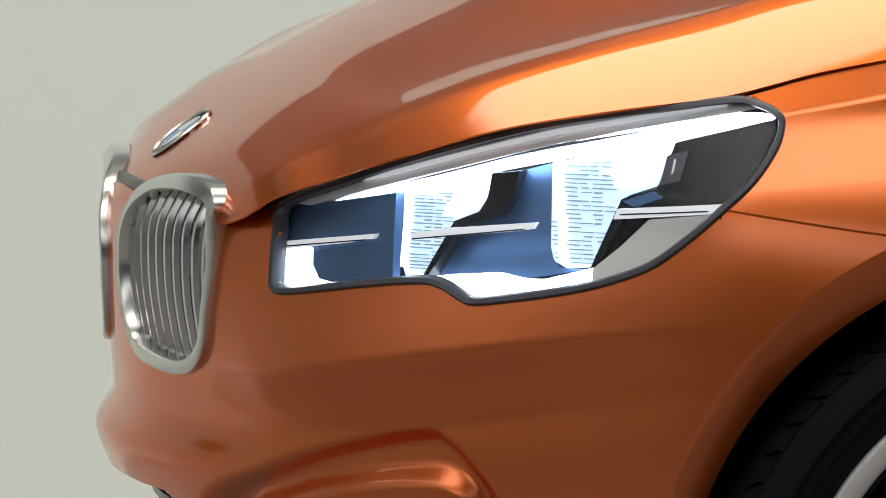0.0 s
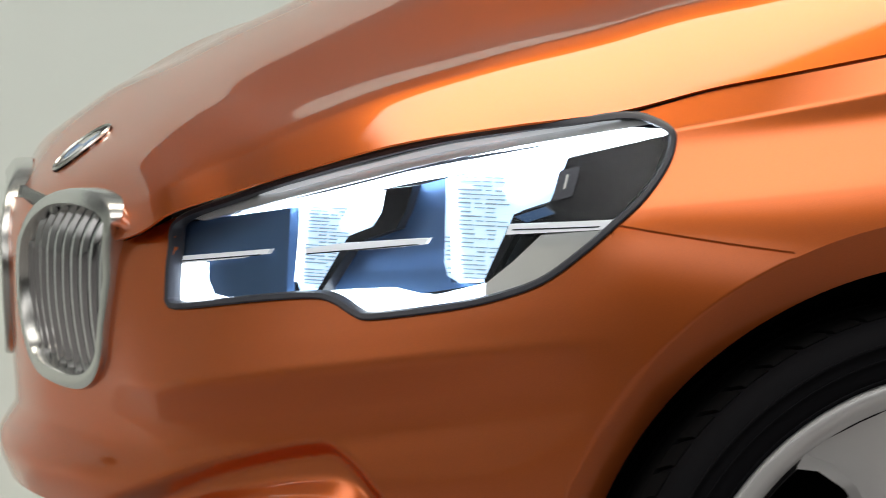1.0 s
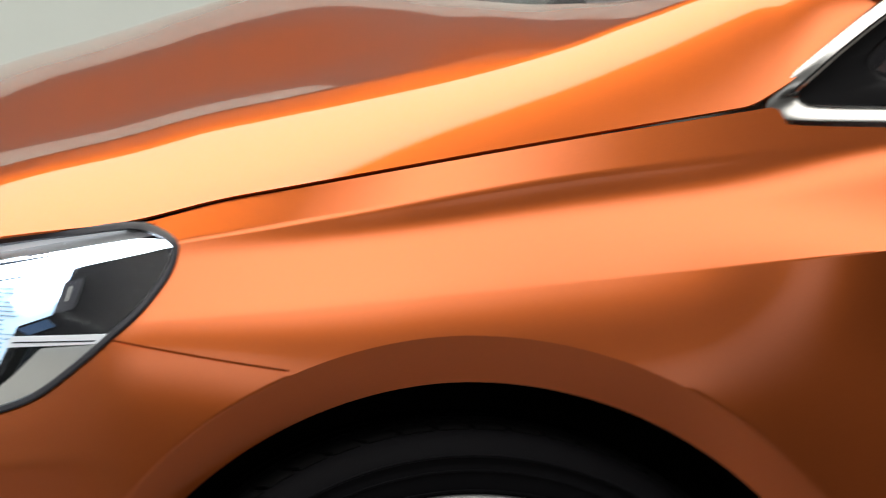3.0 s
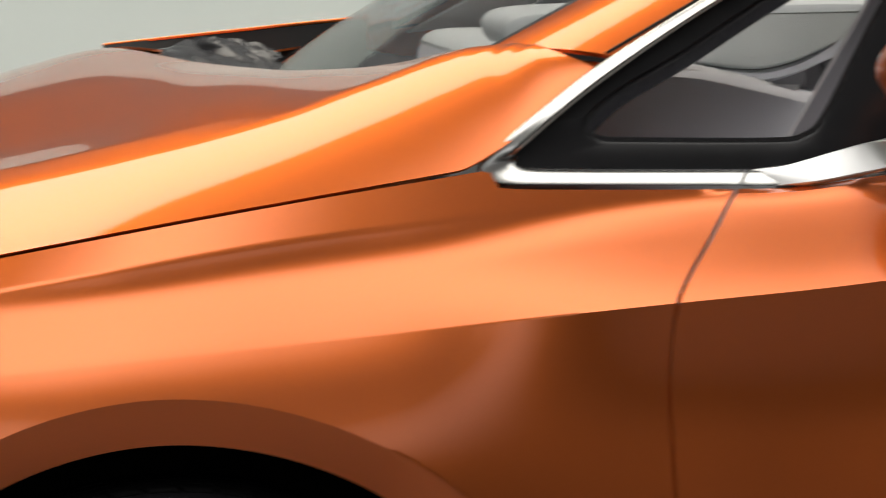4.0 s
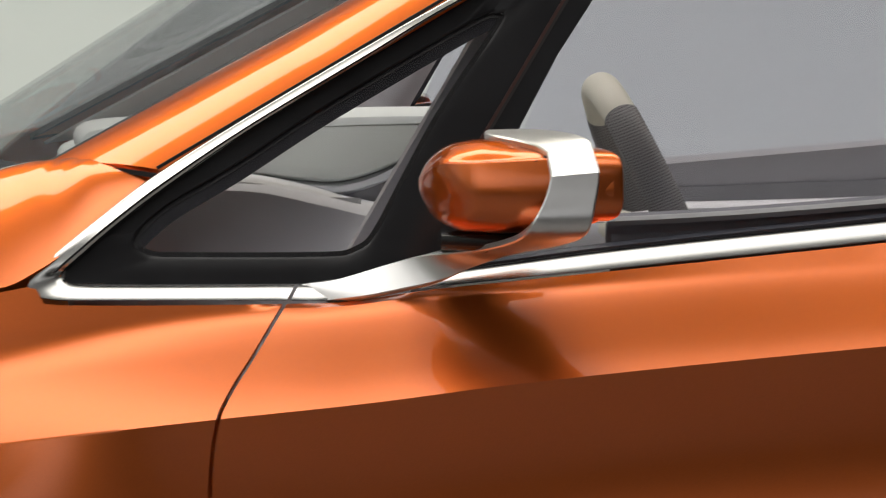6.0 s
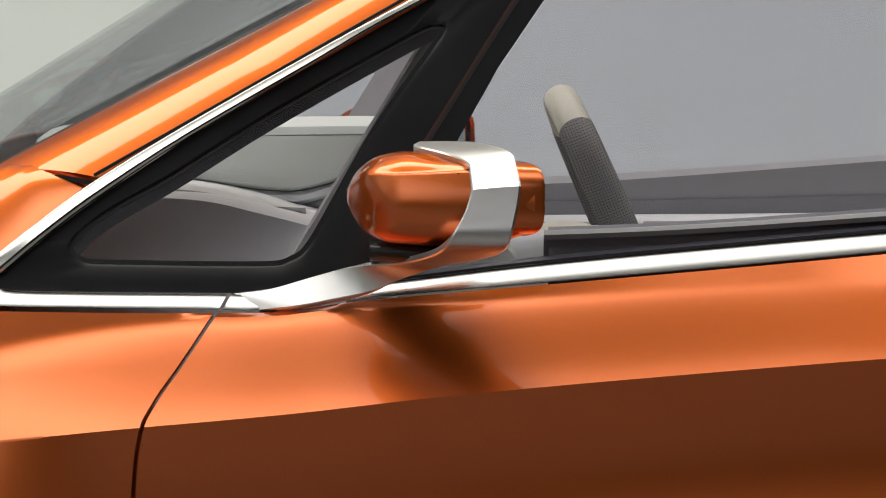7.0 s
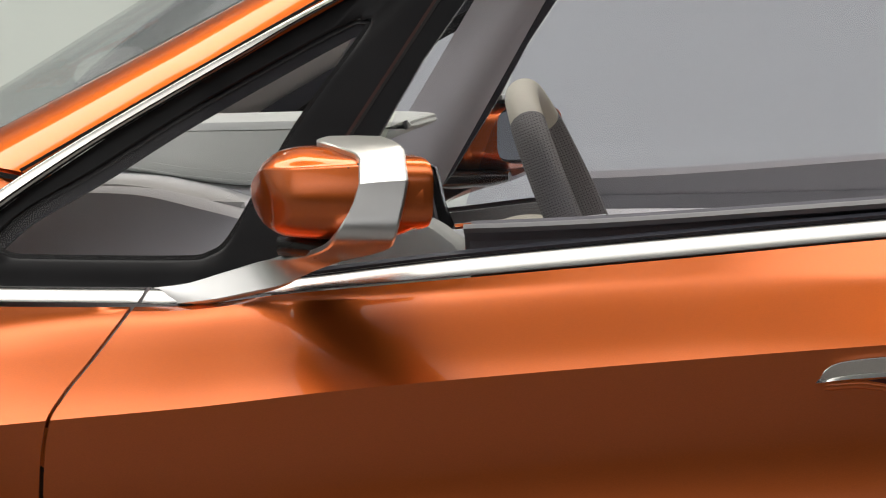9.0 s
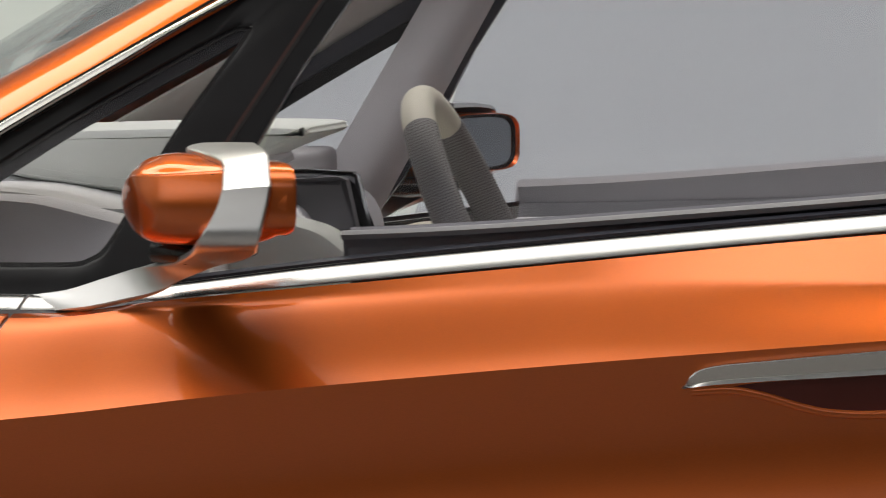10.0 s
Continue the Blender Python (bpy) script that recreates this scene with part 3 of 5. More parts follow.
def build_door(x1=1.62):
    us = steps(0, 0.6, 50) + steps(0.6, 1, 90)[1:]
    vs = steps(0, 0.8, 22) + steps(0.8, 1, 44)[1:] + [1 + a for a in steps(0, 1, 2)[1:]] + [2 + a for a in steps(0, 1, 26)[1:]]

    def fn(u, v):
        x, z = 1.0, 0.8
        for _ in range(5):
            lv = (0.22, crease(x) - 0.0015, crease(x) + 0.0015, door_top(x))
            i = min(int(v), 2)
            z = lv[i] + (lv[i + 1] - lv[i]) * (v - i)
            a = gap_x(z) + 0.0012
            x = a + (x1 - a) * u
        d = 0.0
        return side(x, z, d)

    return grid(fn, us, vs)


def build_rear_side():
    us, vs = steps(1.626, 3.0, 30), steps(0, 1, 30)

    def fn(u, v):
        lo = 0.22
        if abs(u - 2.67) < 0.40:
            lo = max(lo, ARCH_Z + math.sqrt(0.16 - (u - 2.67) ** 2))
        z = lo + (door_top(min(u, 2.4)) - lo) * v
        x, y, zz = side(min(u, 2.5), z)
        tail = max(0.0, u - 2.5)
        return (u, y + 0.35 * tail * tail * 1.2, zz)

    return grid(fn, us, vs)


# Lower intake: a hollow with a rounded edge, and the bulging vane inside it.
LIP = rounded([(0.318, 0.458), (0.4595, 0.509), (0.589, 0.545), (0.6895, 0.564), (0.722, 0.556), (0.7526, 0.533), (0.778, 0.500), (0.805, 0.44), (0.80, 0.36), (0.66, 0.33), (0.45, 0.34), (0.32, 0.39)], True, 6)
VANE = rounded([(0.395, 0.462), (0.48, 0.492), (0.5715, 0.5123), (0.6717, 0.526), (0.7237, 0.5243), (0.7559, 0.5007), (0.775, 0.44), (0.76, 0.37), (0.60, 0.35), (0.43, 0.36)], True, 6)


def depth_inside(p, loop):
    """How far a point lies inside an outline (0 outside)."""
    if not inside(p, loop):
        return 0.0
    a = np.array(loop)
    d = np.roll(a, -1, axis=0) - a
    t = np.clip(((np.array(p) - a) * d).sum(1) / ((d * d).sum(1) + 1e-12), 0, 1)
    return float(np.min(np.linalg.norm(a + d * t[:, None] - np.array(p), axis=1)))


def build_bumper():
    ss = steps(0, 0.02, 1) + steps(0.02, 0.46, 60)[1:] + steps(0.46, 0.97, 130)[1:] + steps(0.97, S_SEAM, 50)[1:]
    ss = [-s for s in reversed(ss[1:])] + ss
    top_nose = spline([0.0, 0.2, 0.34, 0.39, 0.435, 0.462], [0.766, 0.755, 0.740, 0.751, 0.768, 0.777])
    vs = steps(0, 0.55, 18) + steps(0.55, 1, 46)[1:] + [1 + a for a in steps(0, 1, 50)[1:]]

    def limits(s):
        a = abs(s)
        x = plan(a)[0]
        hi = top_nose(a) - 0.001 if a < 0.462 else (seam_z(x) - 0.0012 if x > -0.33 else 0.80)
        lo = 0.26 if x < -0.3695 else arch_z(x)
        return lo, hi

    def height(s, v):
        lo, hi = limits(s)
        mid = min(max(0.60, lo + 0.012), hi - 0.004)
        return lo + (mid - lo) * v if v < 1 else mid + (hi - mid) * (v - 1)

    def fn(s, v):
        z, d = height(s, v), 0.0
        if 0.30 < abs(s) < 0.82 and z < 0.57:
            d = 0.024 * smooth(0.0, 0.020, depth_inside((abs(s), z), LIP)) - 0.020 * smooth(0.0, 0.030, depth_inside((abs(s), z), VANE))
        return band(s, z, d)

    def keep(s, v):
        z = height(s, v)
        a = abs(s)
        if a < 0.37 and z > 0.55 and inside((a, z), KIDNEY_HOLE):
            return False
        if a > 0.455 and z > 0.67 and z > lamp_low(a):
            return False
        return not (a < 0.33 and 0.30 < z < 0.452 - 0.3 * max(0.0, a - 0.2))

    return grid(fn, ss, vs, keep)


def lamp_low(s):
    """The lowest height of the lamp's outline at s, or none."""
    zs = []
    for a, b in zip(LAMP_HOLE, LAMP_HOLE[1:] + LAMP_HOLE[:1]):
        if (a[0] - s) * (b[0] - s) <= 0 and a[0] != b[0]:
            zs.append(a[1] + (b[1] - a[1]) * (s - a[0]) / (b[0] - a[0]))
    return min(zs) if zs else 9.0


def hood_rear(v):
    x = 0.1
    for _ in range(60):
        x = 0.5 * x + 0.5 * cowl_x(v * hood_edge_y(x))
    return x


def build_hood():
    vs = steps(0, 0.70, 36) + steps(0.70, 1.0, 70)[1:]
    vs = [-v for v in reversed(vs[1:])] + vs
    us = steps(0, 1, 150)

    rear = {abs(v): hood_rear(abs(v)) for v in vs}
    rear.update({abs(0.5 * (a + b)): hood_rear(abs(0.5 * (a + b))) for a, b in zip(vs, vs[1:])})

    def xy(u, v):
        a = abs(v)
        x0, x1 = -0.797 + 0.034 * a * a, rear[a]
        x = x0 + (x1 - x0) * u
        return x, -v * hood_edge_y(x) * (rim_limit(x) if x > 0.28 else 1.0)

    def fn(u, v):
        x, y = xy(u, v)
        return hood(x, y)

    def keep(u, v):
        x, y = xy(u, v)
        if x > -0.70:
            return True
        return not inside((float(np.interp(-abs(y), PLAN_Y[::-1], PLAN_S[::-1])), hood(x, y)[2]), KIDNEY_HOLE)

    return grid(fn, us, vs, keep, thick=0.0025)


def mirrored(ob, name=None):
    """The same part on the car's other side."""
    other = new(name or ob.name.split(".")[0], ob.data)
    other.parent, other.matrix_parent_inverse = ob.parent, ob.matrix_parent_inverse.copy()
    other.scale = (1, -1, 1)
    if "label" in ob:
        other["label"] = ob["label"]
    return other


part("bonnet", build_hood(), paint, car, "creased orange metallic bonnet")
part("front_bumper", build_bumper(), paint, car)
fender_part = part("front_fender", build_fender(), paint, car)
mirrored(fender_part)
door_part = part("front_door", build_door(), paint, car, "orange door with a sharp crease")
mirrored(door_part)
rear_part = part("rear_side_panel", build_rear_side(), paint, car)
mirrored(rear_part)


def both_sides(name, bm, mat, parent, label="", smooth_angle=35):
    """A part and its mirror image."""
    a = part(name, bm, mat, parent, label, smooth_angle)
    return a, mirrored(a)


# ---- headlamps: dark seal, bowl, lit elements and a clear cover ----
def headlamp():
    lamp = part("headlamp", plate(resample(shrunk(LAMP, -0.042), 90), band, 0.070, 0.076, 0.03), lamp_dark, car, "lit headlamp with blue-white light guides")
    bm = ring_plate(shrunk(LAMP, -0.0012), shrunk(LAMP, 0.0064), band, [(0.0, 0.012), (0.0, -0.0022), (0.25, -0.0040), (0.8, -0.0030), (1.0, 0.002), (1.0, 0.012)], None)
    part("seal", bm, seal, lamp, "dark grey seal round the lamp")
    bm = ring_plate(shrunk(LAMP, 0.006), shrunk(LAMP, -0.045), band, [(0.0, 0.004), (0.5, 0.040), (1.0, 0.074), (1.0, 0.079), (0.5, 0.045)], None)
    part("bowl", bm, lamp_dark, lamp)
    cover = part("cover", plate(resample(shrunk(LAMP, 0.0062), 110), band, 0.003, 0.0055, 0.014), glass_lamp, lamp, "clear lamp cover", 60)
    cover.visible_shadow = False

    def el(name, outline, mat, d0=0.030, d1=0.055, label="", rounded_by=0):
        pts = rounded(outline, True, rounded_by) if rounded_by else outline
        return part(name, plate(pts, band, d0, d1, 0.02), mat, lamp, label)

    el("reflector", [(0.4464, 0.7665), (0.6133, 0.789), (0.6368, 0.7053), (0.5465, 0.6971), (0.5237, 0.6992), (0.5091, 0.7119), (0.5033, 0.7304), (0.4469, 0.7271)], lamp_blue, 0.018, 0.03, "blue-grey reflector")
    el("reflector", [(0.773, 0.815), (0.8054, 0.822), (0.819, 0.741), (0.829, 0.722), (0.862, 0.721), (0.796, 0.7105), (0.763, 0.715), (0.678, 0.710), (0.699, 0.743), (0.706, 0.757), (0.735, 0.765), (0.760, 0.772)], lamp_blue, 0.045, 0.06, "blue-grey reflector")
    el("corner_light", [(0.4476, 0.7243), (0.5017, 0.7292), (0.5082, 0.7119), (0.5208, 0.7001), (0.5423, 0.6963), (0.4789, 0.6868), (0.4577, 0.6905)], lamp_white, 0.018, 0.03)
    el("bezel", [(0.7364, 0.8113), (0.7732, 0.8149), (0.7675, 0.789), (0.7583, 0.7724), (0.7333, 0.7651), (0.706, 0.757), (0.6992, 0.743), (0.6784, 0.7087), (0.6723, 0.7096), (0.6909, 0.7482), (0.6984, 0.764), (0.7287, 0.7743), (0.7362, 0.7882)], lamp_dark, 0.024, 0.06, "dark stepped bezel")
    el("bezel", [(0.9528, 0.8472), (1.0472, 0.8705), (1.0501, 0.8593), (1.0413, 0.8314), (1.0135, 0.7976), (0.9996, 0.7912), (0.9028, 0.773), (0.8777, 0.7258), (0.8706, 0.7245), (0.8986, 0.792), (0.9373, 0.804), (0.9452, 0.8234)], lamp_dark, 0.026, 0.06, "dark stepped bezel")
    el("bezel_step", [(0.9455, 0.835), (0.968, 0.8405), (0.962, 0.812), (0.940, 0.806)], seal, 0.0235, 0.03)
    el("bezel_step", [(0.9535, 0.832), (0.956, 0.8325), (0.954, 0.819), (0.9515, 0.818)], lamp_pearl, 0.0225, 0.03)
    el("bezel_step", [(0.900, 0.790), (0.934, 0.801), (0.945, 0.795), (0.915, 0.785)], lamp_blue, 0.0235, 0.03)
    rnd = random.Random(7)
    for lens in ([(0.6036, 0.788), (0.7379, 0.8113), (0.735, 0.7871), (0.7287, 0.7743), (0.6984, 0.764), (0.6909, 0.7482), (0.673, 0.7096), (0.6371, 0.7057), (0.6274, 0.7176)],
                 [(0.8079, 0.8227), (0.9522, 0.8472), (0.944, 0.8234), (0.936, 0.805), (0.8985, 0.7931), (0.8922, 0.7728), (0.8694, 0.7245), (0.8413, 0.7221), (0.8257, 0.7289), (0.8199, 0.7409)]):
        guide = el("light_guide", lens, lamp_soft, 0.040, 0.058, "glowing ribbed light guide")
        s0, s1 = min(p[0] for p in lens), max(p[0] for p in lens)
        z0, z1 = min(p[1] for p in lens) + 0.006, max(p[1] for p in lens) - 0.022
        # horizontal ribs, upright seams
        ribs = bmesh.new()
        for k in range(24):
            z = z0 + (z1 - z0) * k / 23
            lean = (z - z0) * -0.22
            for a, b in ((0.010, 0.022), (0.028, 0.045), (0.046, 0.058), (0.060, 0.072), (0.074, 0.088)):
                a, b = a + rnd.uniform(-0.002, 0.002), b + rnd.uniform(-0.004, 0.002)
                if rnd.random() < 0.12 + 6 * max(0.0, a - 0.05):
                    continue
                sa, sb, hz = s0 + 0.008 + lean + a, s0 + 0.008 + lean + b, rnd.uniform(0.0004, 0.0008)
                if inside((sa, z), lens) and inside((sb, z), lens):
                    plate([(sa, z - hz), (sb, z - hz), (sb, z + hz), (sa, z + hz)], band, 0.0375, 0.041, 0.02, ribs)
        part("rib", ribs, lamp_rib, lamp)
        hot = [(s0 + 0.072, z1 - 0.012), (s0 + 0.085, z1 + 0.018), (s1 - 0.006, z1 + 0.020), (s1 - 0.016, z1 - 0.006), (s1 - 0.05, z1 - 0.020)]
        part("hot_spot", plate(hot, band, 0.0365, 0.0415, 0.02), lamp_white, lamp)
        edge = [(s0 + 0.004, z1 + 0.014), (s0 + 0.0085, z1 + 0.015), (s0 + 0.030, z0 + 0.004), (s0 + 0.024, z0 + 0.004)]
        part("edge_light", plate(edge, band, 0.0365, 0.0415, 0.02), lamp_white, lamp)
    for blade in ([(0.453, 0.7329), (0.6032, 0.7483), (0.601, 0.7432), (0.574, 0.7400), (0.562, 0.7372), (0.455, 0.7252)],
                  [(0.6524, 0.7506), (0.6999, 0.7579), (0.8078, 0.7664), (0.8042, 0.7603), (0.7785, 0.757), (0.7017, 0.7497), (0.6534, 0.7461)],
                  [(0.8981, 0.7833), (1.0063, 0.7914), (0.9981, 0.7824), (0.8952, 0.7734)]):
        el("blade", blade, lamp_added_glow, 0.012, 0.022, "chrome blade with a faint added glow")
        low = blade
        cut = [(low[0][0] + 0.004, low[0][1] - 0.0042), (max(q[0] for q in low) - 0.012, max(q[1] for q in low) - 0.0058), (max(q[0] for q in low) - 0.013, max(q[1] for q in low) - 0.0072), (low[0][0] + 0.004, low[0][1] - 0.0056)]
        part("blade_slot", plate(cut, band, 0.0112, 0.013, 0.03), lamp_dark, lamp)
    el("running_light", [(0.4895, 0.7706), (0.6047, 0.7960), (0.7556, 0.8285), (0.8866, 0.8555), (1.0112, 0.8765), (1.0500, 0.8760), (1.0494, 0.8706), (0.9528, 0.8483), (0.8064, 0.8238), (0.7375, 0.813), (0.6014, 0.789), (0.4909, 0.7695)], lamp_white, 0.028, 0.05, "white running light band")
    el("upper_bezel", [(0.470, 0.772), (0.5506, 0.7985), (0.6786, 0.8300), (0.8224, 0.8606), (0.9518, 0.8815), (1.02, 0.8905), (1.045, 0.884), (1.0112, 0.8775), (0.8866, 0.8565), (0.7556, 0.8295), (0.6047, 0.7970), (0.4895, 0.7712)], white_reflector, 0.010, 0.05)
    el("upper_strip", [(0.5506, 0.7975), (0.6786, 0.8275), (0.8224, 0.8586), (0.9518, 0.8798), (1.0052, 0.8857), (0.9521, 0.8755), (0.8234, 0.8526), (0.7248, 0.8331), (0.6034, 0.8047)], lamp_added_glow, 0.0065, 0.02, "pale strip with a faint added glow")
    el("light_seam", [(0.56, 0.7880), (0.66, 0.8105), (0.755, 0.8320), (0.86, 0.8490), (0.96, 0.8650), (0.86, 0.8462), (0.755, 0.8275), (0.66, 0.8072)], seal, 0.0245, 0.03)
    el("lower_reflector", [(0.5289, 0.6938), (0.6274, 0.703), (0.6928, 0.7104), (0.7558, 0.7149), (0.7926, 0.7099), (0.8146, 0.7099), (0.8742, 0.7246), (0.874, 0.7100), (0.8393, 0.7033), (0.7776, 0.694), (0.7389, 0.6905), (0.717, 0.6991), (0.6936, 0.7043), (0.6263, 0.7001)], lamp_white, 0.030, 0.05)
    el("lower_reflector", [(0.8742, 0.7246), (0.9033, 0.7474), (0.9315, 0.7737), (0.9959, 0.7807), (0.9748, 0.76), (0.9344, 0.7327), (0.8866, 0.7144), (0.8745, 0.7100)], lamp_pearl, 0.024, 0.05, "pearly lower reflector")
    return lamp


headlamp()


# ---- grille ----
def kidney():
    def proud(s, z, d):
        """The surround stands out at its upper outer corner, over the bonnet's edge."""
        return band(s, z, d - 0.016 * smooth(0.70, 0.775, z) * smooth(0.12, 0.34, s))

    back = part("grille", plate(resample(shrunk(KIDNEY, 0.006), 70), band, 0.046, 0.052, 0.03), cavity, car, "upright chrome grille with curved bars")
    bm = ring_plate(shrunk(KIDNEY, -0.001), shrunk(KIDNEY, 0.017), proud, [(0.0, 0.012), (0.0, -0.002), (0.05, -0.0065), (0.20, -0.0080), (0.85, -0.0070), (0.97, -0.003), (1.0, 0.020), (0.9, 0.024)], None)
    ring = part("surround", bm, chrome, back, "polished chrome surround")
    inner = [tuple(p) for p in shrunk(KIDNEY, 0.012)]
    bulge = spline([0.57, 0.62, 0.70, 0.735, 0.77, 0.80], [0.016, 0.007, 0.002, 0.002, 0.010, 0.028])
    for k in range(11):
        s = 0.078 + 0.0265 * k
        zs = [z for z in steps(0.572, 0.795, 60) if inside((s + 0.04 * (z - 0.69), z), inner)]
        if len(zs) < 6:
            continue
        bm = bmesh.new()
        rows = []
        for z in zs:
            c = s + 0.04 * (z - 0.69)
            rows.append([bm.verts.new(band(c + w, z, bulge(z) + d)) for w, d in ((-0.0078, 0.034), (-0.0070, 0.006), (-0.0035, 0.0005), (0.003, 0.0), (0.0068, 0.005), (0.0078, 0.034))])
        for r0, r1 in zip(rows, rows[1:]):
            for j in range(6):
                bm.faces.new([r0[j], r0[(j + 1) % 6], r1[(j + 1) % 6], r1[j]])
        bm.faces.new(rows[0])
        bm.faces.new(rows[-1])
        part("bar", bm, grille_metal, back)
    return back


def mirror_tree(ob, parent=None):
    other = mirrored(ob)
    if parent:
        other.parent = parent
        other.scale = (1, 1, 1)
    for child in ob.children:
        mirror_tree(child, other)
    return other


near_grille = kidney()
mirror_tree(near_grille)


# metal bridge between the two grilles, and the closed engine bay behind them
part("grille_bridge", plate([(-0.066, 0.615), (0.066, 0.615), (0.062, 0.70), (0.085, 0.757), (0.10, 0.772), (-0.10, 0.772), (-0.085, 0.757), (-0.062, 0.70)], band, 0.004, 0.012, 0.012), black_gloss, near_grille)
bm = bmesh.new()
box(bm, (-0.62, -0.40, 0.45), (-0.10, 0.40, 0.74), 0.02)
part("engine_bay", bm, cavity, car)


# ---- badge on the nose: plain quarters in a chrome ring ----
def badge():
    c, d = Vector((-0.734, 0.0, 0)), 0.038

    def on(a, b, depth):
        x = c.x + a * 0.83
        z = hood(x, 0.0)[2]
        n = Vector((-0.56, 0, 0.83))
        p = Vector((x, b, hood(x, abs(b) * 0.2)[2])) - n * depth
        return tuple(p)

    disc = [(d * math.cos(t), d * math.sin(t)) for t in steps(0, 2 * math.pi, 48)[:-1]]
    base = part("badge", plate(disc, on, -0.004, 0.004, 0.02), lamp_dark, car, "round badge with blue and white quarters")
    ring = ring_plate(disc, [(0.92 * a, 0.92 * b) for a, b in disc], on, [(0.0, 0.003), (0.0, -0.005), (0.5, -0.007), (1.0, -0.005), (1.0, 0.0)], 96)
    part("badge_ring", ring, chrome, base)
    part("badge_ring", ring_plate([(0.66 * a, 0.66 * b) for a, b in disc], [(0.61 * a, 0.61 * b) for a, b in disc], on, [(0, -0.003), (0, -0.0058), (1, -0.0058), (1, -0.003)], 96), chrome, base)
    for k in range(4):
        arc = [(0.6 * d * math.cos(t), 0.6 * d * math.sin(t)) for t in steps(k * math.pi / 2, (k + 1) * math.pi / 2, 12)]
        part("badge_quarter", plate([(0, 0)] + arc, on, -0.0052, 0.0, 0.02), emblem_blue if k % 2 else emblem_white, base)


badge()


# ---- lower air intakes ----
def intake():
    # Added plate, tilted down to imitate a dark reflection in the bumper.
    streak = rounded([(0.4634, 0.495), (0.5349, 0.5213), (0.6201, 0.5443), (0.6959, 0.5552), (0.7006, 0.5484), (0.6261, 0.5358), (0.5375, 0.5113)], True, 6)
    return part("intake_slot", plate(streak, lambda s, z, d: band(s, z, d + 0.5 * (0.40 + 0.21 * s - z + 0.04)), 0.010, 0.016, 0.012), paint, car, "tilted paint plate imitating a dark reflection over the lower intake")


mirror_tree(intake())
bm = plate(rounded([(-0.31, 0.43), (0.0, 0.452), (0.31, 0.43), (0.30, 0.33), (0.0, 0.31), (-0.30, 0.33)], True, 6), band, 0.035, 0.045, 0.05)
lower_grille = part("lower_grille", bm, cavity, car, "dark lower grille")
for k in range(5):
    z = 0.335 + 0.022 * k
    part("grille_slat", sweep([band(s, z, 0.028) for s in steps(-0.29, 0.29, 24)], [(-0.006, -0.004), (0.006, -0.004), (0.006, 0.004), (-0.006, 0.004)]), black_gloss, lower_grille)


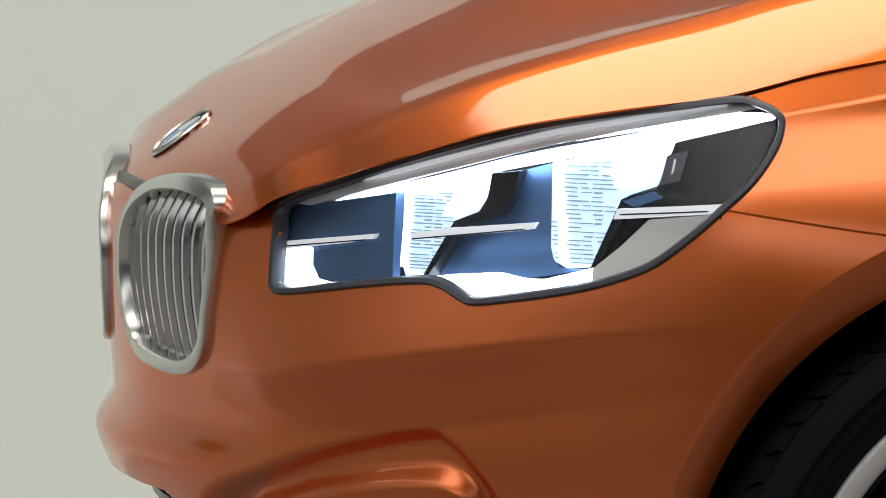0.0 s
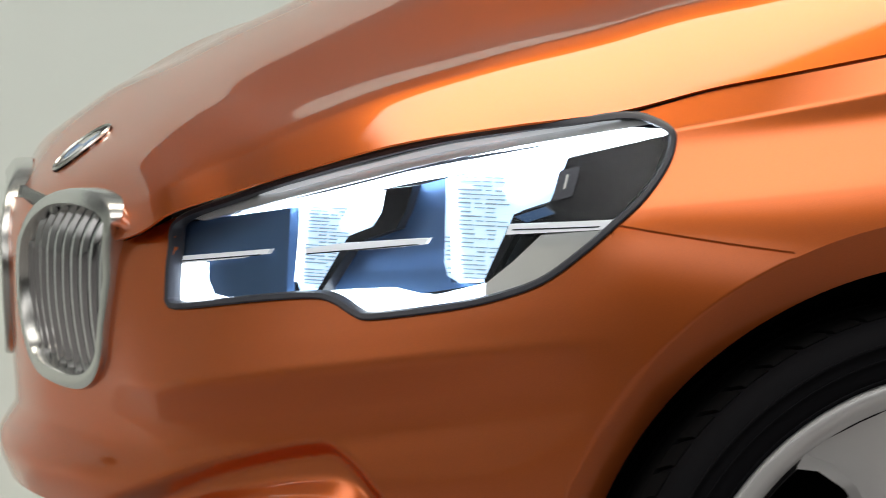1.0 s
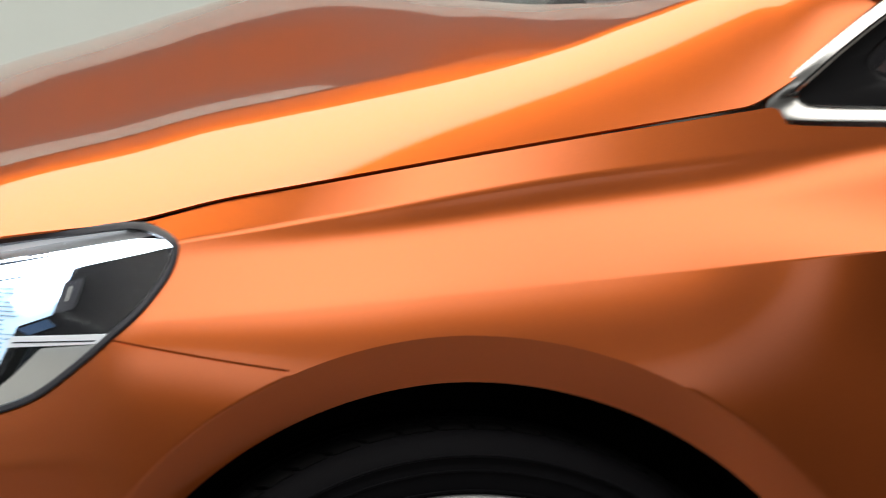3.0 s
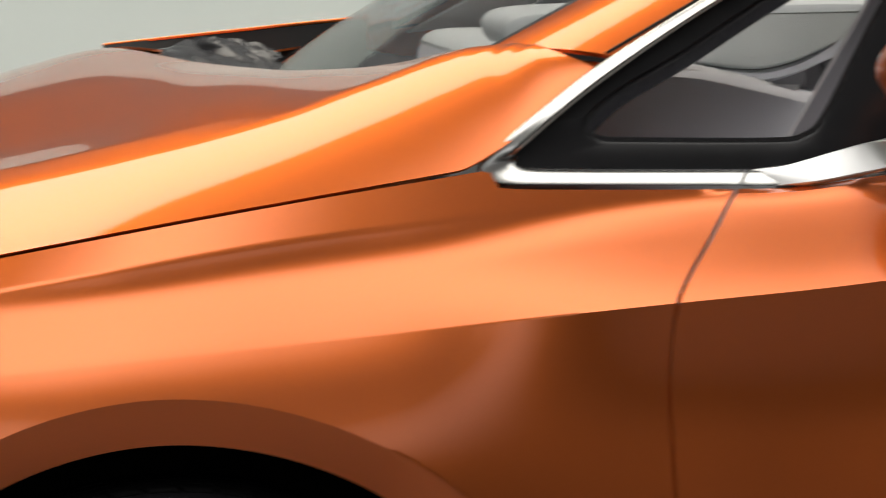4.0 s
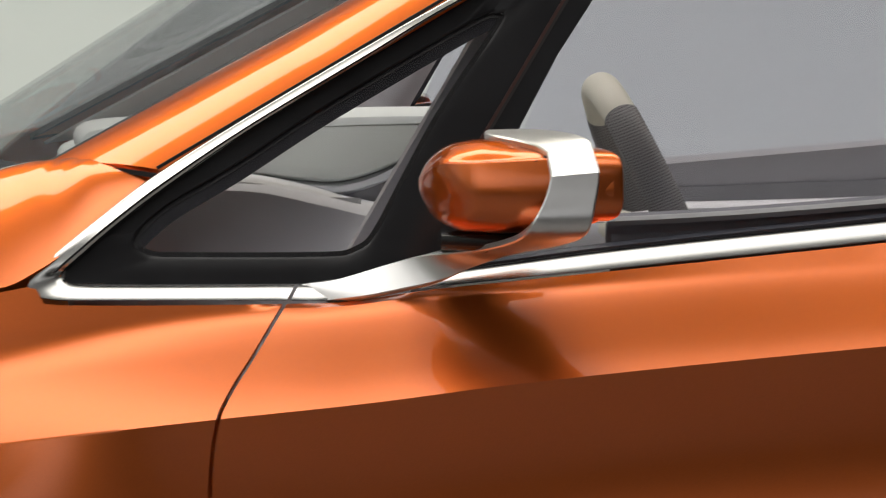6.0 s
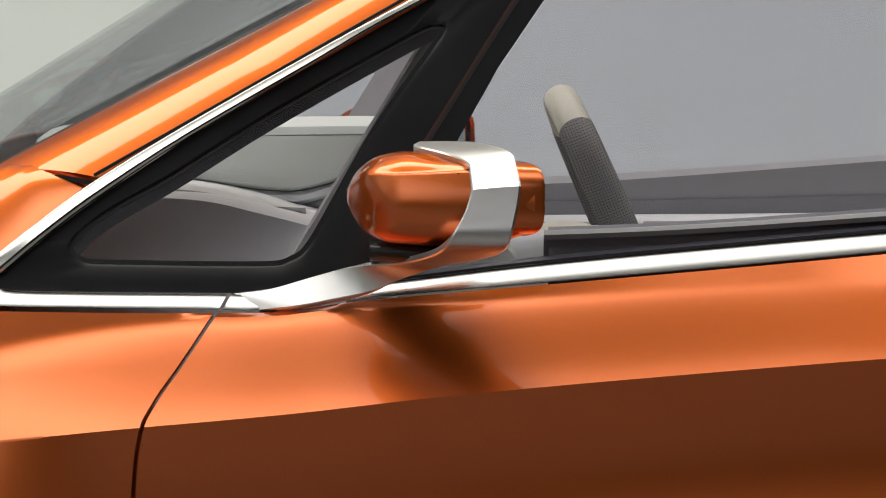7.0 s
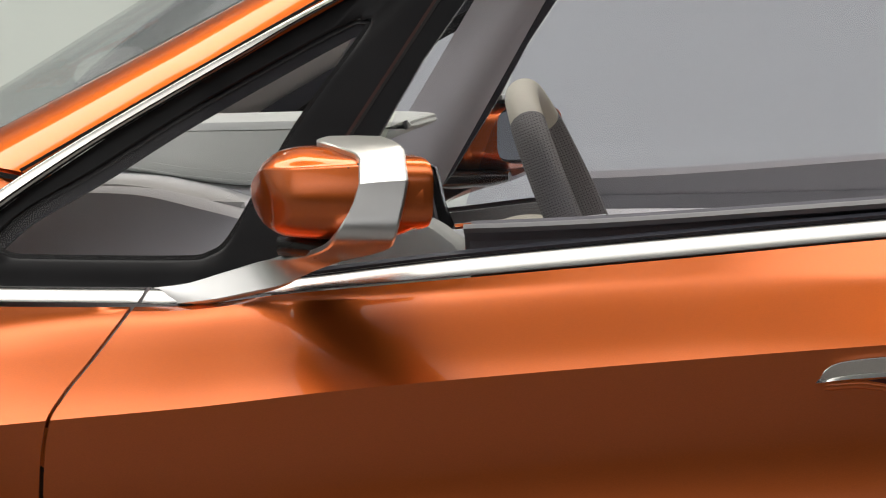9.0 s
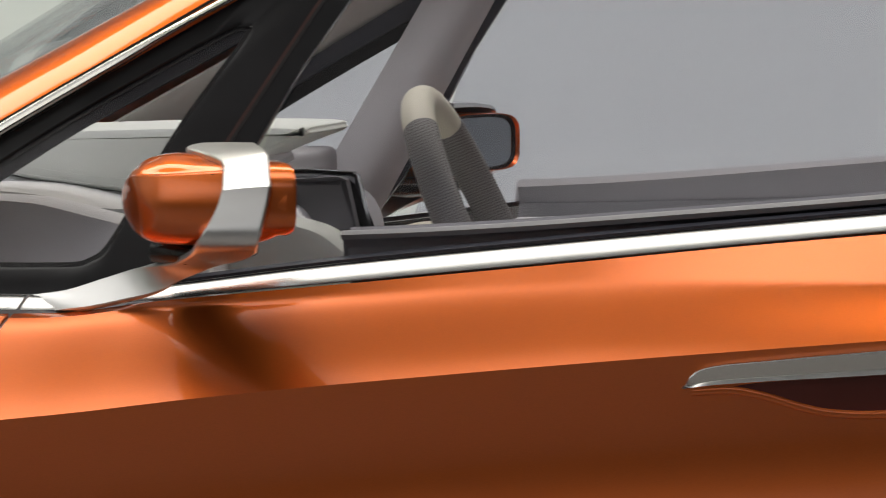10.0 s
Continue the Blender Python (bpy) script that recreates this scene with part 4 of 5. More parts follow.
# ---- wheels ----
def wheel(x, y, turned=0.0):
    prof = [(0.262, -0.11), (0.268, -0.118), (0.285, -0.121), (0.300, -0.124), (0.318, -0.1245), (0.333, -0.120), (0.346, -0.108), (0.3515, -0.096), (0.353, -0.05), (0.3545, 0.0), (0.354, 0.05), (0.352, 0.092), (0.346, 0.108), (0.30, 0.124), (0.262, 0.11)]
    m = Matrix.Translation((x, y, 0.3545)) @ Matrix.Rotation(radians(turned), 4, "Z")

    def lathe(rows, n=96, bm=None, grooves=False):
        bm = bm or bmesh.new()
        rings = []
        for i in range(n):
            a = 2 * math.pi * i / n
            rings.append([bm.verts.new(m @ Vector((r * math.cos(a), d, r * math.sin(a)))) for r, d in rows])
        for i in range(n):
            for j in range(len(rows) - 1):
                bm.faces.new([rings[i][j], rings[i][j + 1], rings[(i + 1) % n][j + 1], rings[(i + 1) % n][j]])
        return bm

    tyre = part("wheel", lathe(prof, 120), tyre_rubber, car, "wide black tyre on a bright alloy rim")
    for r in (0.297, 0.316, 0.330):
        part("flank_ring", lathe([(r - 0.0015, -0.1225), (r - 0.0008, -0.1262), (r + 0.0008, -0.1262), (r + 0.0015, -0.1225)], 96), tyre_rubber, tyre)
    rim = part("rim", lathe([(0.262, -0.100), (0.266, -0.114), (0.270, -0.1215), (0.276, -0.1275), (0.284, -0.1305), (0.290, -0.1290), (0.2945, -0.121), (0.295, -0.110)], 120), alloy, tyre, "polished rim flange")
    part("barrel", lathe([(0.270, -0.119), (0.262, -0.106), (0.254, -0.085), (0.248, -0.03), (0.245, 0.10)], 96), cavity, tyre)
    # tread: shoulder blocks with slanting grooves between, and two ribs round the crown
    blocks = bmesh.new()
    for k in range(64):
        a0, a1 = 2 * math.pi * k / 64, 2 * math.pi * (k + 0.80) / 64
        quad = []
        for d, turn, r in ((-0.094, 0.0, 0.3530), (-0.088, 0.004, 0.3556), (-0.060, 0.030, 0.3575)):
            for a in (a0 + turn, 0.5 * (a0 + a1) + turn, a1 + turn):
                quad.append([blocks.verts.new(m @ Vector((q * math.cos(a), d, q * math.sin(a)))) for q in (r - 0.008, r)])
        for i in range(2):
            for j in range(2):
                p = [quad[3 * i + j][1], quad[3 * i + j + 1][1], quad[3 * i + j + 4][1], quad[3 * i + j + 3][1]]
                blocks.faces.new(p)
        edge = [0, 1, 2, 5, 8, 7, 6, 3]
        for i, j in zip(edge, edge[1:] + edge[:1]):
            blocks.faces.new([quad[i][1], quad[i][0], quad[j][0], quad[j][1]])
    part("tread", blocks, shaded_tread, tyre, "grooved shoulder tread of the tyre")
    for d in (-0.045, 0.0, 0.045):
        part("tread_rib", lathe([(0.352, d - 0.016), (0.3578, d - 0.015), (0.3578, d + 0.015), (0.352, d + 0.016)], 96), shaded_tread, tyre)
    part("brake_disc", lathe([(0.02, 0.0), (0.175, 0.0), (0.178, 0.01), (0.175, 0.02), (0.02, 0.02)], 64), brushed, tyre, "steel brake disc")
    # five broad double spokes
    for k in range(5):
        a0 = math.pi / 2 + math.radians(24) + k * 2 * math.pi / 5
        bm = bmesh.new()
        rows = []
        for r, half, d in ((0.03, 0.030, -0.085), (0.08, 0.026, -0.097), (0.15, 0.028, -0.106), (0.21, 0.038, -0.113), (0.245, 0.056, -0.118), (0.270, 0.085, -0.122)):
            row = []
            for w, dd in ((-1, 0.012), (-0.75, 0.0), (-0.2, 0.006), (0.2, 0.006), (0.75, 0.0), (1, 0.012), (0.8, 0.035), (-0.8, 0.035)):
                px, pz = r, w * half
                if r > 0.24:
                    px = math.sqrt(max(r * r - pz * pz, 0))
                row.append(bm.verts.new(m @ Vector((px * math.cos(a0) - pz * math.sin(a0), d + dd, px * math.sin(a0) + pz * math.cos(a0)))))
            rows.append(row)
        for r0, r1 in zip(rows, rows[1:]):
            for j in range(8):
                bm.faces.new([r0[j], r0[(j + 1) % 8], r1[(j + 1) % 8], r1[j]])
        bm.faces.new(rows[0])
        bm.faces.new(rows[-1])
        part("spoke", bm, alloy, tyre)
    part("hub_cap", lathe([(0.001, -0.092), (0.03, -0.09), (0.034, -0.08), (0.034, -0.05)], 32), alloy, tyre)
    return tyre


wheel(0.0, -0.775)
for x, y in ((0.0, 0.775), (2.67, -0.775), (2.67, 0.775)):
    if y > 0:
        wheel(x, y, 180)
    else:
        wheel(x, y)


def wheel_house(x, sign):
    """A dark liner over the wheel."""
    bm = bmesh.new()
    rows = []
    angles = steps(-0.30, math.pi + 0.30, 44)
    for k in range(4):
        row = []
        for a in angles:
            c, s = math.cos(a), math.sin(a)
            px, pz = (0.404 if c > 0 else 0.374) * c, ARCH_Z + 0.404 * s
            y = side(px, max(pz, 0.3), 0.012)[1] if x < 1 else -0.86
            row.append(bm.verts.new((x + px, sign * (y + (-0.42 - y) * k / 3), pz)))
        rows.append(row)
    for r0, r1 in zip(rows, rows[1:]):
        for i in range(44):
            bm.faces.new([r0[i], r0[i + 1], r1[i + 1], r1[i]])
    bm.faces.new(rows[-1])
    return part("wheel_house", bm, cavity, car)


for x in (0.0, 2.67):
    wheel_house(x, 1)
    wheel_house(x, -1)


# ---- glasshouse: trim, black frames, pillars, glass ----
def strip(outer, inner, fn, profile, n=120, bm=None, cap=True):
    """An open band between two lines. profile: rows of (across 0 to 1, depth)."""
    bm = bm or bmesh.new()
    a, b = resample(outer, n, False), resample(inner, n, False)
    rows = [[bm.verts.new(fn(*(p + (q - p) * w), d)) for p, q in zip(a, b)] for w, d in profile]
    m = len(rows)
    for k in range(m):
        r0, r1 = rows[k], rows[(k + 1) % m]
        for i in range(n - 1):
            bm.faces.new([r0[i], r0[i + 1], r1[i + 1], r1[i]])
    if cap:
        bm.faces.new([r[0] for r in rows])
        bm.faces.new([r[-1] for r in reversed(rows)])
    return bm


OUT = [(1.20, 1.500), (0.95, 1.408), (0.721, 1.287), (0.629, 1.2365), (0.513, 1.170), (0.42, 1.1125), (0.364, 1.071), (0.318, 1.034), (0.300, 1.0165), (0.2955, 1.006), (0.303, 0.9985), (0.322, 0.9945), (0.36, 0.9935), (0.455, 0.993), (0.545, 0.9925)]
INN = [(1.20, 1.482), (0.95, 1.389), (0.733, 1.2845), (0.634, 1.2265), (0.512, 1.155), (0.43, 1.100), (0.383, 1.065), (0.345, 1.033), (0.333, 1.0225), (0.3305, 1.0165), (0.335, 1.0120), (0.345, 1.0095), (0.375, 1.0085), (0.455, 1.008), (0.554, 1.008)]
out_line, inn_line = rounded(OUT, False, 6), rounded(INN, False, 6)
D = [(0.0, 0.006), (0.0, -0.0095), (0.05, -0.0112), (0.12, -0.0112), (0.40, -0.0092), (0.62, -0.0076), (0.63, -0.0075), (0.74, -0.0067), (0.75, -0.0066), (0.90, -0.0050), (1.0, -0.001), (1.0, 0.008)]


ROUND = [(0.0, 0.006), (0.0, -0.004), (0.05, -0.0065), (0.12, -0.0078), (0.40, -0.0098), (0.62, -0.0115), (0.64, -0.0088), (0.73, -0.0088), (0.75, -0.0115), (0.90, -0.0100), (1.0, -0.004), (1.0, 0.008)]


def trim_section(t):
    """Half round up the pillar, then leaning outwards along the belt."""
    k = smooth(0.40, 0.60, t)
    return [(a[0] + (b[0] - a[0]) * k, a[1] + (b[1] - a[1]) * k) for a, b in zip(ROUND, D)]


def knot_strip(outer, inner, fn, profile, per=6, bm=None):
    bm = bm or bmesh.new()
    a, b = rounded(outer, False, per), rounded(inner, False, per)
    at = lambda k: profile(k / (len(a) - 1)) if callable(profile) else profile
    rows = [[bm.verts.new(fn(*(p + (q - p) * at(k)[j][0]), at(k)[j][1])) for k, (p, q) in enumerate(zip(a, b))] for j in range(len(at(0)))]
    m, n = len(rows), len(a)
    for k in range(m):
        r0, r1 = rows[k], rows[(k + 1) % m]
        for i in range(n - 1):
            bm.faces.new([r0[i], r0[i + 1], r1[i + 1], r1[i]])
    bm.faces.new([r[0] for r in rows])
    bm.faces.new([r[-1] for r in reversed(rows)])
    return bm


both_sides("window_trim", knot_strip(OUT, INN, green, trim_section), chrome, car, "satin chrome window surround")
# fine dark groove along the rising part of the trim
lean = [tuple(np.array(a) + (np.array(b) - np.array(a)) * 0.645) for a, b in zip(OUT[:9], INN[:9])]
lean2 = [tuple(np.array(a) + (np.array(b) - np.array(a)) * 0.725) for a, b in zip(OUT[:9], INN[:9])]
both_sides("trim_groove", knot_strip(lean, lean2, green, [(0, -0.006), (0, -0.0094), (1, -0.0094), (1, -0.006)]), black_gloss, car)
# door's own piece of trim: bottom of the window towards the mirror, then the belt
both_sides("door_trim", knot_strip([(0.549, 0.9925), (0.575, 0.992), (0.61, 0.9955), (0.66, 1.001)], [(0.558, 1.008), (0.58, 1.008), (0.615, 1.012), (0.66, 1.019)], green, D), chrome, car)
BELT_LO = [(0.66, 1.001), (0.70, 1.0045), (0.862, 1.0195), (1.07, 1.0385), (1.27, 1.0575), (1.62, 1.088)]
BELT_HI = [(0.66, 1.014), (0.72, 1.0205), (0.862, 1.0375), (1.07, 1.0575), (1.27, 1.0755), (1.62, 1.106)]
both_sides("belt_trim", knot_strip(BELT_LO, BELT_HI, green, [(w, d * 0.8) for w, d in D]), chrome, car, "satin chrome belt moulding")
both_sides("window_seal", knot_strip([(x, z + 0.0005) for x, z in BELT_HI], [(x, z + 0.0062) for x, z in BELT_HI], green, [(0, 0.012), (0, -0.001), (0.5, -0.003), (1, 0.002), (1, 0.02)]), seal, car)

GLASS = rounded([(0.400, 1.052), (0.413, 1.0365), (0.45, 1.0340), (0.585, 1.0335), (0.614, 1.0385), (0.634, 1.0545), (0.670, 1.118), (0.705, 1.177), (0.7615, 1.257), (0.757, 1.2665), (0.731, 1.2580), (0.591, 1.1795), (0.497, 1.1205), (0.430, 1.082)], True, 4)
FRAME = [(0.332, 1.010), (0.455, 1.0075), (0.56, 1.0075), (0.64, 1.018), (0.688, 1.028), (0.722, 1.070), (0.776, 1.155), (0.816, 1.226), (0.857, 1.286), (0.93, 1.385), (0.918, 1.384), (0.733, 1.2845), (0.634, 1.2265), (0.512, 1.155), (0.43, 1.100), (0.383, 1.065), (0.345, 1.033), (0.333, 1.0225)]


def along_rays(loop, c, angles):
    pts = []
    p = [np.array(q, float) for q in loop]
    for t in angles:
        d = np.array([math.cos(t), math.sin(t)])
        best = 0.0
        for a, b in zip(p, p[1:] + p[:1]):
            m = np.array([[d[0], a[0] - b[0]], [d[1], a[1] - b[1]]])
            if abs(np.linalg.det(m)) > 1e-12:
                r, w = np.linalg.solve(m, a - c)
                if r > 0 and -1e-9 <= w <= 1 + 1e-9:
                    best = max(best, r)
        pts.append(c + best * d)
    return pts


def window_frame(profile):
    c = np.array([0.60, 1.09])
    angles = sorted({round(math.atan2(q[1] - c[1], q[0] - c[0]), 5) for q in list(GLASS) + FRAME} | set(np.round(np.linspace(-math.pi, math.pi, 160, endpoint=False), 5)))
    a, b = along_rays(FRAME, c, angles), along_rays(GLASS, c, angles)
    bm = bmesh.new()
    rows = [[bm.verts.new(green(*(p + (q - p) * w), d)) for p, q in zip(a, b)] for w, d in profile]
    n = len(angles)
    for r0, r1 in zip(rows, rows[1:] + rows[:1]):
        for i in range(n):
            bm.faces.new([r0[i], r0[(i + 1) % n], r1[(i + 1) % n], r1[i]])
    return bm


frame_near, frame_far = both_sides("quarter_window_frame", window_frame([(0.0, 0.018), (0.0, 0.004), (0.9, 0.004), (1.0, 0.0055), (1.0, 0.018)]), black_gloss, car, "glossy black quarter window frame")
both_sides("frame_lining", window_frame([(0.0, 0.0185), (0.0, 0.026), (1.0, 0.026), (1.0, 0.0185)]), seal, car, "dark lining of the window frame")
# pale bevelled edge of the quarter glass, then the glass
both_sides("quarter_glass_edge", ring_plate(GLASS, shrunk(GLASS, 0.0045), green, [(0, 0.012), (0, 0.0085), (1, 0.0075), (1, 0.012)], 160), rubber_black, car)
qa, qb = both_sides("quarter_glass", plate(resample(GLASS, 90), green, 0.007, 0.010, 0.05), glass_side, car, "clear quarter glass", 60)
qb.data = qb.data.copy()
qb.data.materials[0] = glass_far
reveal = [(0.399, 1.054), (0.431, 1.0815), (0.497, 1.120), (0.591, 1.179), (0.731, 1.2575), (0.756, 1.266)]
both_sides("glass_reveal", knot_strip(reveal, [(x + 0.009, z - 0.0125) for x, z in reveal], green, [(0, 0.012), (0, 0.0105), (1, 0.0125), (1, 0.014)]), black_gloss, car, "black bevel along the quarter glass")
# line of the door joint in the black pillar, the orange jamb's reflection coloured in as dark red
both_sides("door_joint", strip([(0.712, 1.105), (0.740, 1.150), (0.826, 1.286), (0.90, 1.39)], [(0.7145, 1.1035), (0.7425, 1.1485), (0.8285, 1.2845), (0.9025, 1.3885)], green, [(0, 0.004), (0, 0.0026), (1, 0.0026), (1, 0.004)], 20), textured(material("dark_red_joint", (0.05, 0.010, 0.006), 0.4), 20, 0.2), car)
both_sides("door_joint", strip([(0.7145, 1.1035), (0.7425, 1.1485), (0.8285, 1.2845), (0.9025, 1.3885)], [(0.7170, 1.102), (0.7450, 1.147), (0.8310, 1.283), (0.9050, 1.387)], green, [(0, 0.004), (0, 0.0030), (1, 0.0030), (1, 0.004)], 20), rubber_black, car)
# door window glass
dg = plate([(0.735, 1.03), (1.60, 1.10), (1.60, 1.42), (0.985, 1.42), (0.90, 1.345), (0.80, 1.2)], green, 0.012, 0.015, 0.1)
da, db = both_sides("door_glass", dg, glass_side, car, "raised door window glass", 60)
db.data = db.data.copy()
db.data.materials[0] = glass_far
for o in (qa, qb, da, db):
    o.visible_shadow = False


# A pillar: a bulging orange strip between the window trim and the windscreen
def pillar_out(t):
    return Vector(green(0.424 + 0.301 * t, 1.1175 + 0.1725 * t - 0.008 * max(0, t - 1) ** 2, -0.001))


def pillar_in(t):
    return Vector((0.3125 + 0.288 * t, -0.6385 + 0.045 * t, 1.1195 + 0.152 * t - 0.004 * max(0, t - 1) ** 2))


def pillar(u, v):
    a, b = pillar_out(u), pillar_in(u)
    n = (pillar_in(u + 0.1) - a).cross(Vector((0.86, 0.1, 0.5))).normalized()
    if n.z < 0:
        n = -n
    bulge = (0.006 + 0.006 * min(u, 1.0)) * (1 - (2 * v - 1) ** 2)
    return a.lerp(b, v) + n * bulge


both_sides("a_pillar", grid(pillar, steps(0.004, 2.7, 60), steps(-0.06, 1, 25), None, 0.006), paint, car, "orange windscreen pillar")
both_sides("pillar_inside", grid(lambda u, v: pillar(u, 0.06 + 0.88 * v) - Vector((-0.003, -0.004, 0.014)), steps(0.02, 2.6, 50), steps(0, 1, 12), None, 0.003), textured(material("cream_pillar_cloth", (0.80, 0.77, 0.72), 0.8), 30, 0.05, 0.2, 900), car, "cream lining inside the windscreen pillar")
both_sides("pillar_gap", sweep([Vector(pillar(0.0, v)) - Vector((0, 0, 0.004)) for v in steps(0, 1, 20)], [(-0.0016, -0.004), (0.0016, -0.004), (0.0016, 0.0008), (-0.0016, 0.0008)]), rubber_black, car)
# dark channel between pillar and chrome trim
both_sides("drip_channel", sweep([Vector(green(0.424 + 0.301 * t, 1.1175 + 0.1725 * t - 0.008 * max(0, t - 1) ** 2, 0.004)) for t in steps(0.0, 2.6, 40)], [(-0.004, -0.004), (0.004, -0.004), (0.004, 0.004), (-0.004, 0.004)]), rubber_black, car)


# windscreen
def screen_pt(u, v, depth=0.0):
    """u: up the glass, v: across from -1 to 1."""
    side_p = pillar_in(2.55 * u + 0.03)
    mid = Vector((0.125 + 0.66 * u, 0, 1.076 + 0.412 * u))
    k = 1 - abs(v) ** 2.2
    p = side_p.lerp(mid, k)
    return Vector((p.x, side_p.y * -v * -1, p.z - depth))


ws = part("windscreen", grid(lambda u, v: screen_pt(u, v, 0.004), steps(0, 1, 30), steps(-1, 1, 48), None, 0.004), glass_front, car, "curved grey-tinted windscreen", 60)
ws.visible_shadow = False
both_sides("windscreen_seal", grid(lambda u, v: screen_pt(u, 1 - 0.028 * v, 0.001 + 0.001 * v), steps(0, 1, 30), steps(0, 1, 3), None, 0.006), rubber_black, car)

# roof, rear and underside, plain, out of the camera's way
def roof(u, v):
    side_y = 0.545 + 0.05 * math.sin(math.pi * u)
    x = 0.79 + 2.2 * u - 0.10 * (1 - abs(v)) * (1 - u)
    return (x + 0.23 * abs(v) ** 2.2 * (1 - u), -side_y * v, 1.488 + 0.075 * math.sin(math.pi * min(0.15 + 0.6 * u, 1)) - 0.055 - 0.05 * abs(v) ** 3)


# Never in view; made clear and shadowless so overhead light fills the cabin.
roof_part = part("roof", grid(roof, steps(0, 1, 24), steps(-1, 1, 24), None, 0.006), glass_front, car, "unseen roof, made clear to let light into the cabin", 60)
roof_part.visible_shadow = False


def tail(u, v):
    z = 0.3 + (1.42 - 0.3) * v
    return (3.42 - 0.25 * smooth(0.55, 1, v) - 0.10 * u * u - 0.10 * smooth(0.3, 0.0, v), -0.86 * u * (1 - 0.3 * smooth(0.6, 1, v)), z)


part("tailgate", grid(tail, steps(-1, 1, 24), steps(0, 1, 24), None, 0.02), paint, car)


def quarter(u, v):
    a = Vector((1.62 + 1.75 * u, -0.79 + 0.25 * u ** 3, 1.09 + 0.06 * u))
    b = Vector((1.40 + 1.62 * u, -0.60 + 0.06 * u, 1.46 - 0.03 * u))
    return a.lerp(b, v)


both_sides("rear_quarter", grid(quarter, steps(0, 1, 16), steps(0, 1, 10), None, 0.02), black_gloss, car)
bm = bmesh.new()
box(bm, (-0.35, -0.62, 0.22), (3.2, 0.62, 0.30), 0.02)
part("underbody", bm, cavity, car)

# ---- scuttle behind the bonnet ----
def scuttle(u, v):
    y = 0.60 * v
    x0 = cowl_x(abs(y)) - 0.02
    return (x0 + 0.22 * u, y, 1.045 + 0.05 * (abs(v) ** 3) - 0.02 * math.sin(math.pi * u) + 0.012 * u)


scuttle_part = part("scuttle", grid(scuttle, steps(0, 1, 10), steps(-1, 1, 40), None, 0.006), cavity, car, "dark scuttle panel under the windscreen")


def wiper_cover():
    """A crumpled dark foil over the wiper linkage."""
    rnd = random.Random(4)
    ph = [rnd.uniform(0, 6.28) for _ in range(8)]

    def fn(u, v):
        high = 0.050 * math.sin(math.pi * min(1.0, 0.16 + 0.62 * v)) - 0.004
        x, y, z = -0.005 + 0.155 * v, 0.04 + 0.12 * u, 1.063 + high * u
        for k in range(4):
            y += 0.010 / (1 + 0.6 * k) * math.sin(6 * (k + 1) * v + ph[k] + 4 * u) * (0.3 + u)
            z += 0.003 / (1 + 0.5 * k) * abs(math.sin(8 * (k + 1) * v + ph[k + 4] + 7 * u))
            x += 0.003 / (1 + 0.5 * k) * math.sin(11 * (k + 1) * u + ph[k] + 9 * v)
        return (x, y, z)

    return grid(fn, steps(0, 1, 26), steps(0, 1, 110), None, 0.002)


part("wiper_cover", wiper_cover(), textured(material("crumpled_dark_foil", (0.05, 0.05, 0.055), 0.25), 60, 0.3, 0.1, 300), scuttle_part, "crumpled glossy dark cover", 80)
# raised far edge of the scuttle with the bonnet's rim on it
edge = [(-0.036, 0.40, 1.1005), (0.02, 0.42, 1.1060), (0.06, 0.43, 1.1100), (0.12, 0.44, 1.1160), (0.19, 0.45, 1.1230), (0.27, 0.46, 1.1300)]
bm = bmesh.new()
low_row = [bm.verts.new((x, y - 0.02, z - 0.004 - 0.06 * min(1.0, 6 * (x + 0.036)))) for x, y, z in edge]
high_row = [bm.verts.new((x, y, z)) for x, y, z in edge]
back_row = [bm.verts.new((x, y + 0.02, z)) for x, y, z in edge]
for r0, r1 in ((low_row, high_row), (high_row, back_row)):
    for i in range(len(edge) - 1):
        bm.faces.new([r0[i], r0[i + 1], r1[i + 1], r1[i]])
part("scuttle_edge", bm, cavity, scuttle_part)
part("bonnet_rim", sweep(rounded(edge, False, 6), circle(0.0022, 10)), paint, scuttle_part, "orange rim of the bonnet's rear edge")


# ---- door mirrors ----
def lathe_sections(rows, n=40, power=2.6, bm=None):
    """A closed skin over super-elliptic sections: x, y, z of the middle, half width, half height."""
    bm = bm or bmesh.new()
    loops = []
    for x, y, z, hy, hz in rows:
        loop = []
        for i in range(n):
            a = 2 * math.pi * i / n
            c, s = math.cos(a), math.sin(a)
            loop.append(bm.verts.new((x, y + hy * math.copysign(abs(c) ** (2 / power), c), z + hz * math.copysign(abs(s) ** (2 / power), s))))
        loops.append(loop)
    for a, b in zip(loops, loops[1:]):
        for i in range(n):
            bm.faces.new([a[i], a[(i + 1) % n], b[(i + 1) % n], b[i]])
    bm.faces.new(loops[0])
    bm.faces.new(list(reversed(loops[-1])))
    return bm


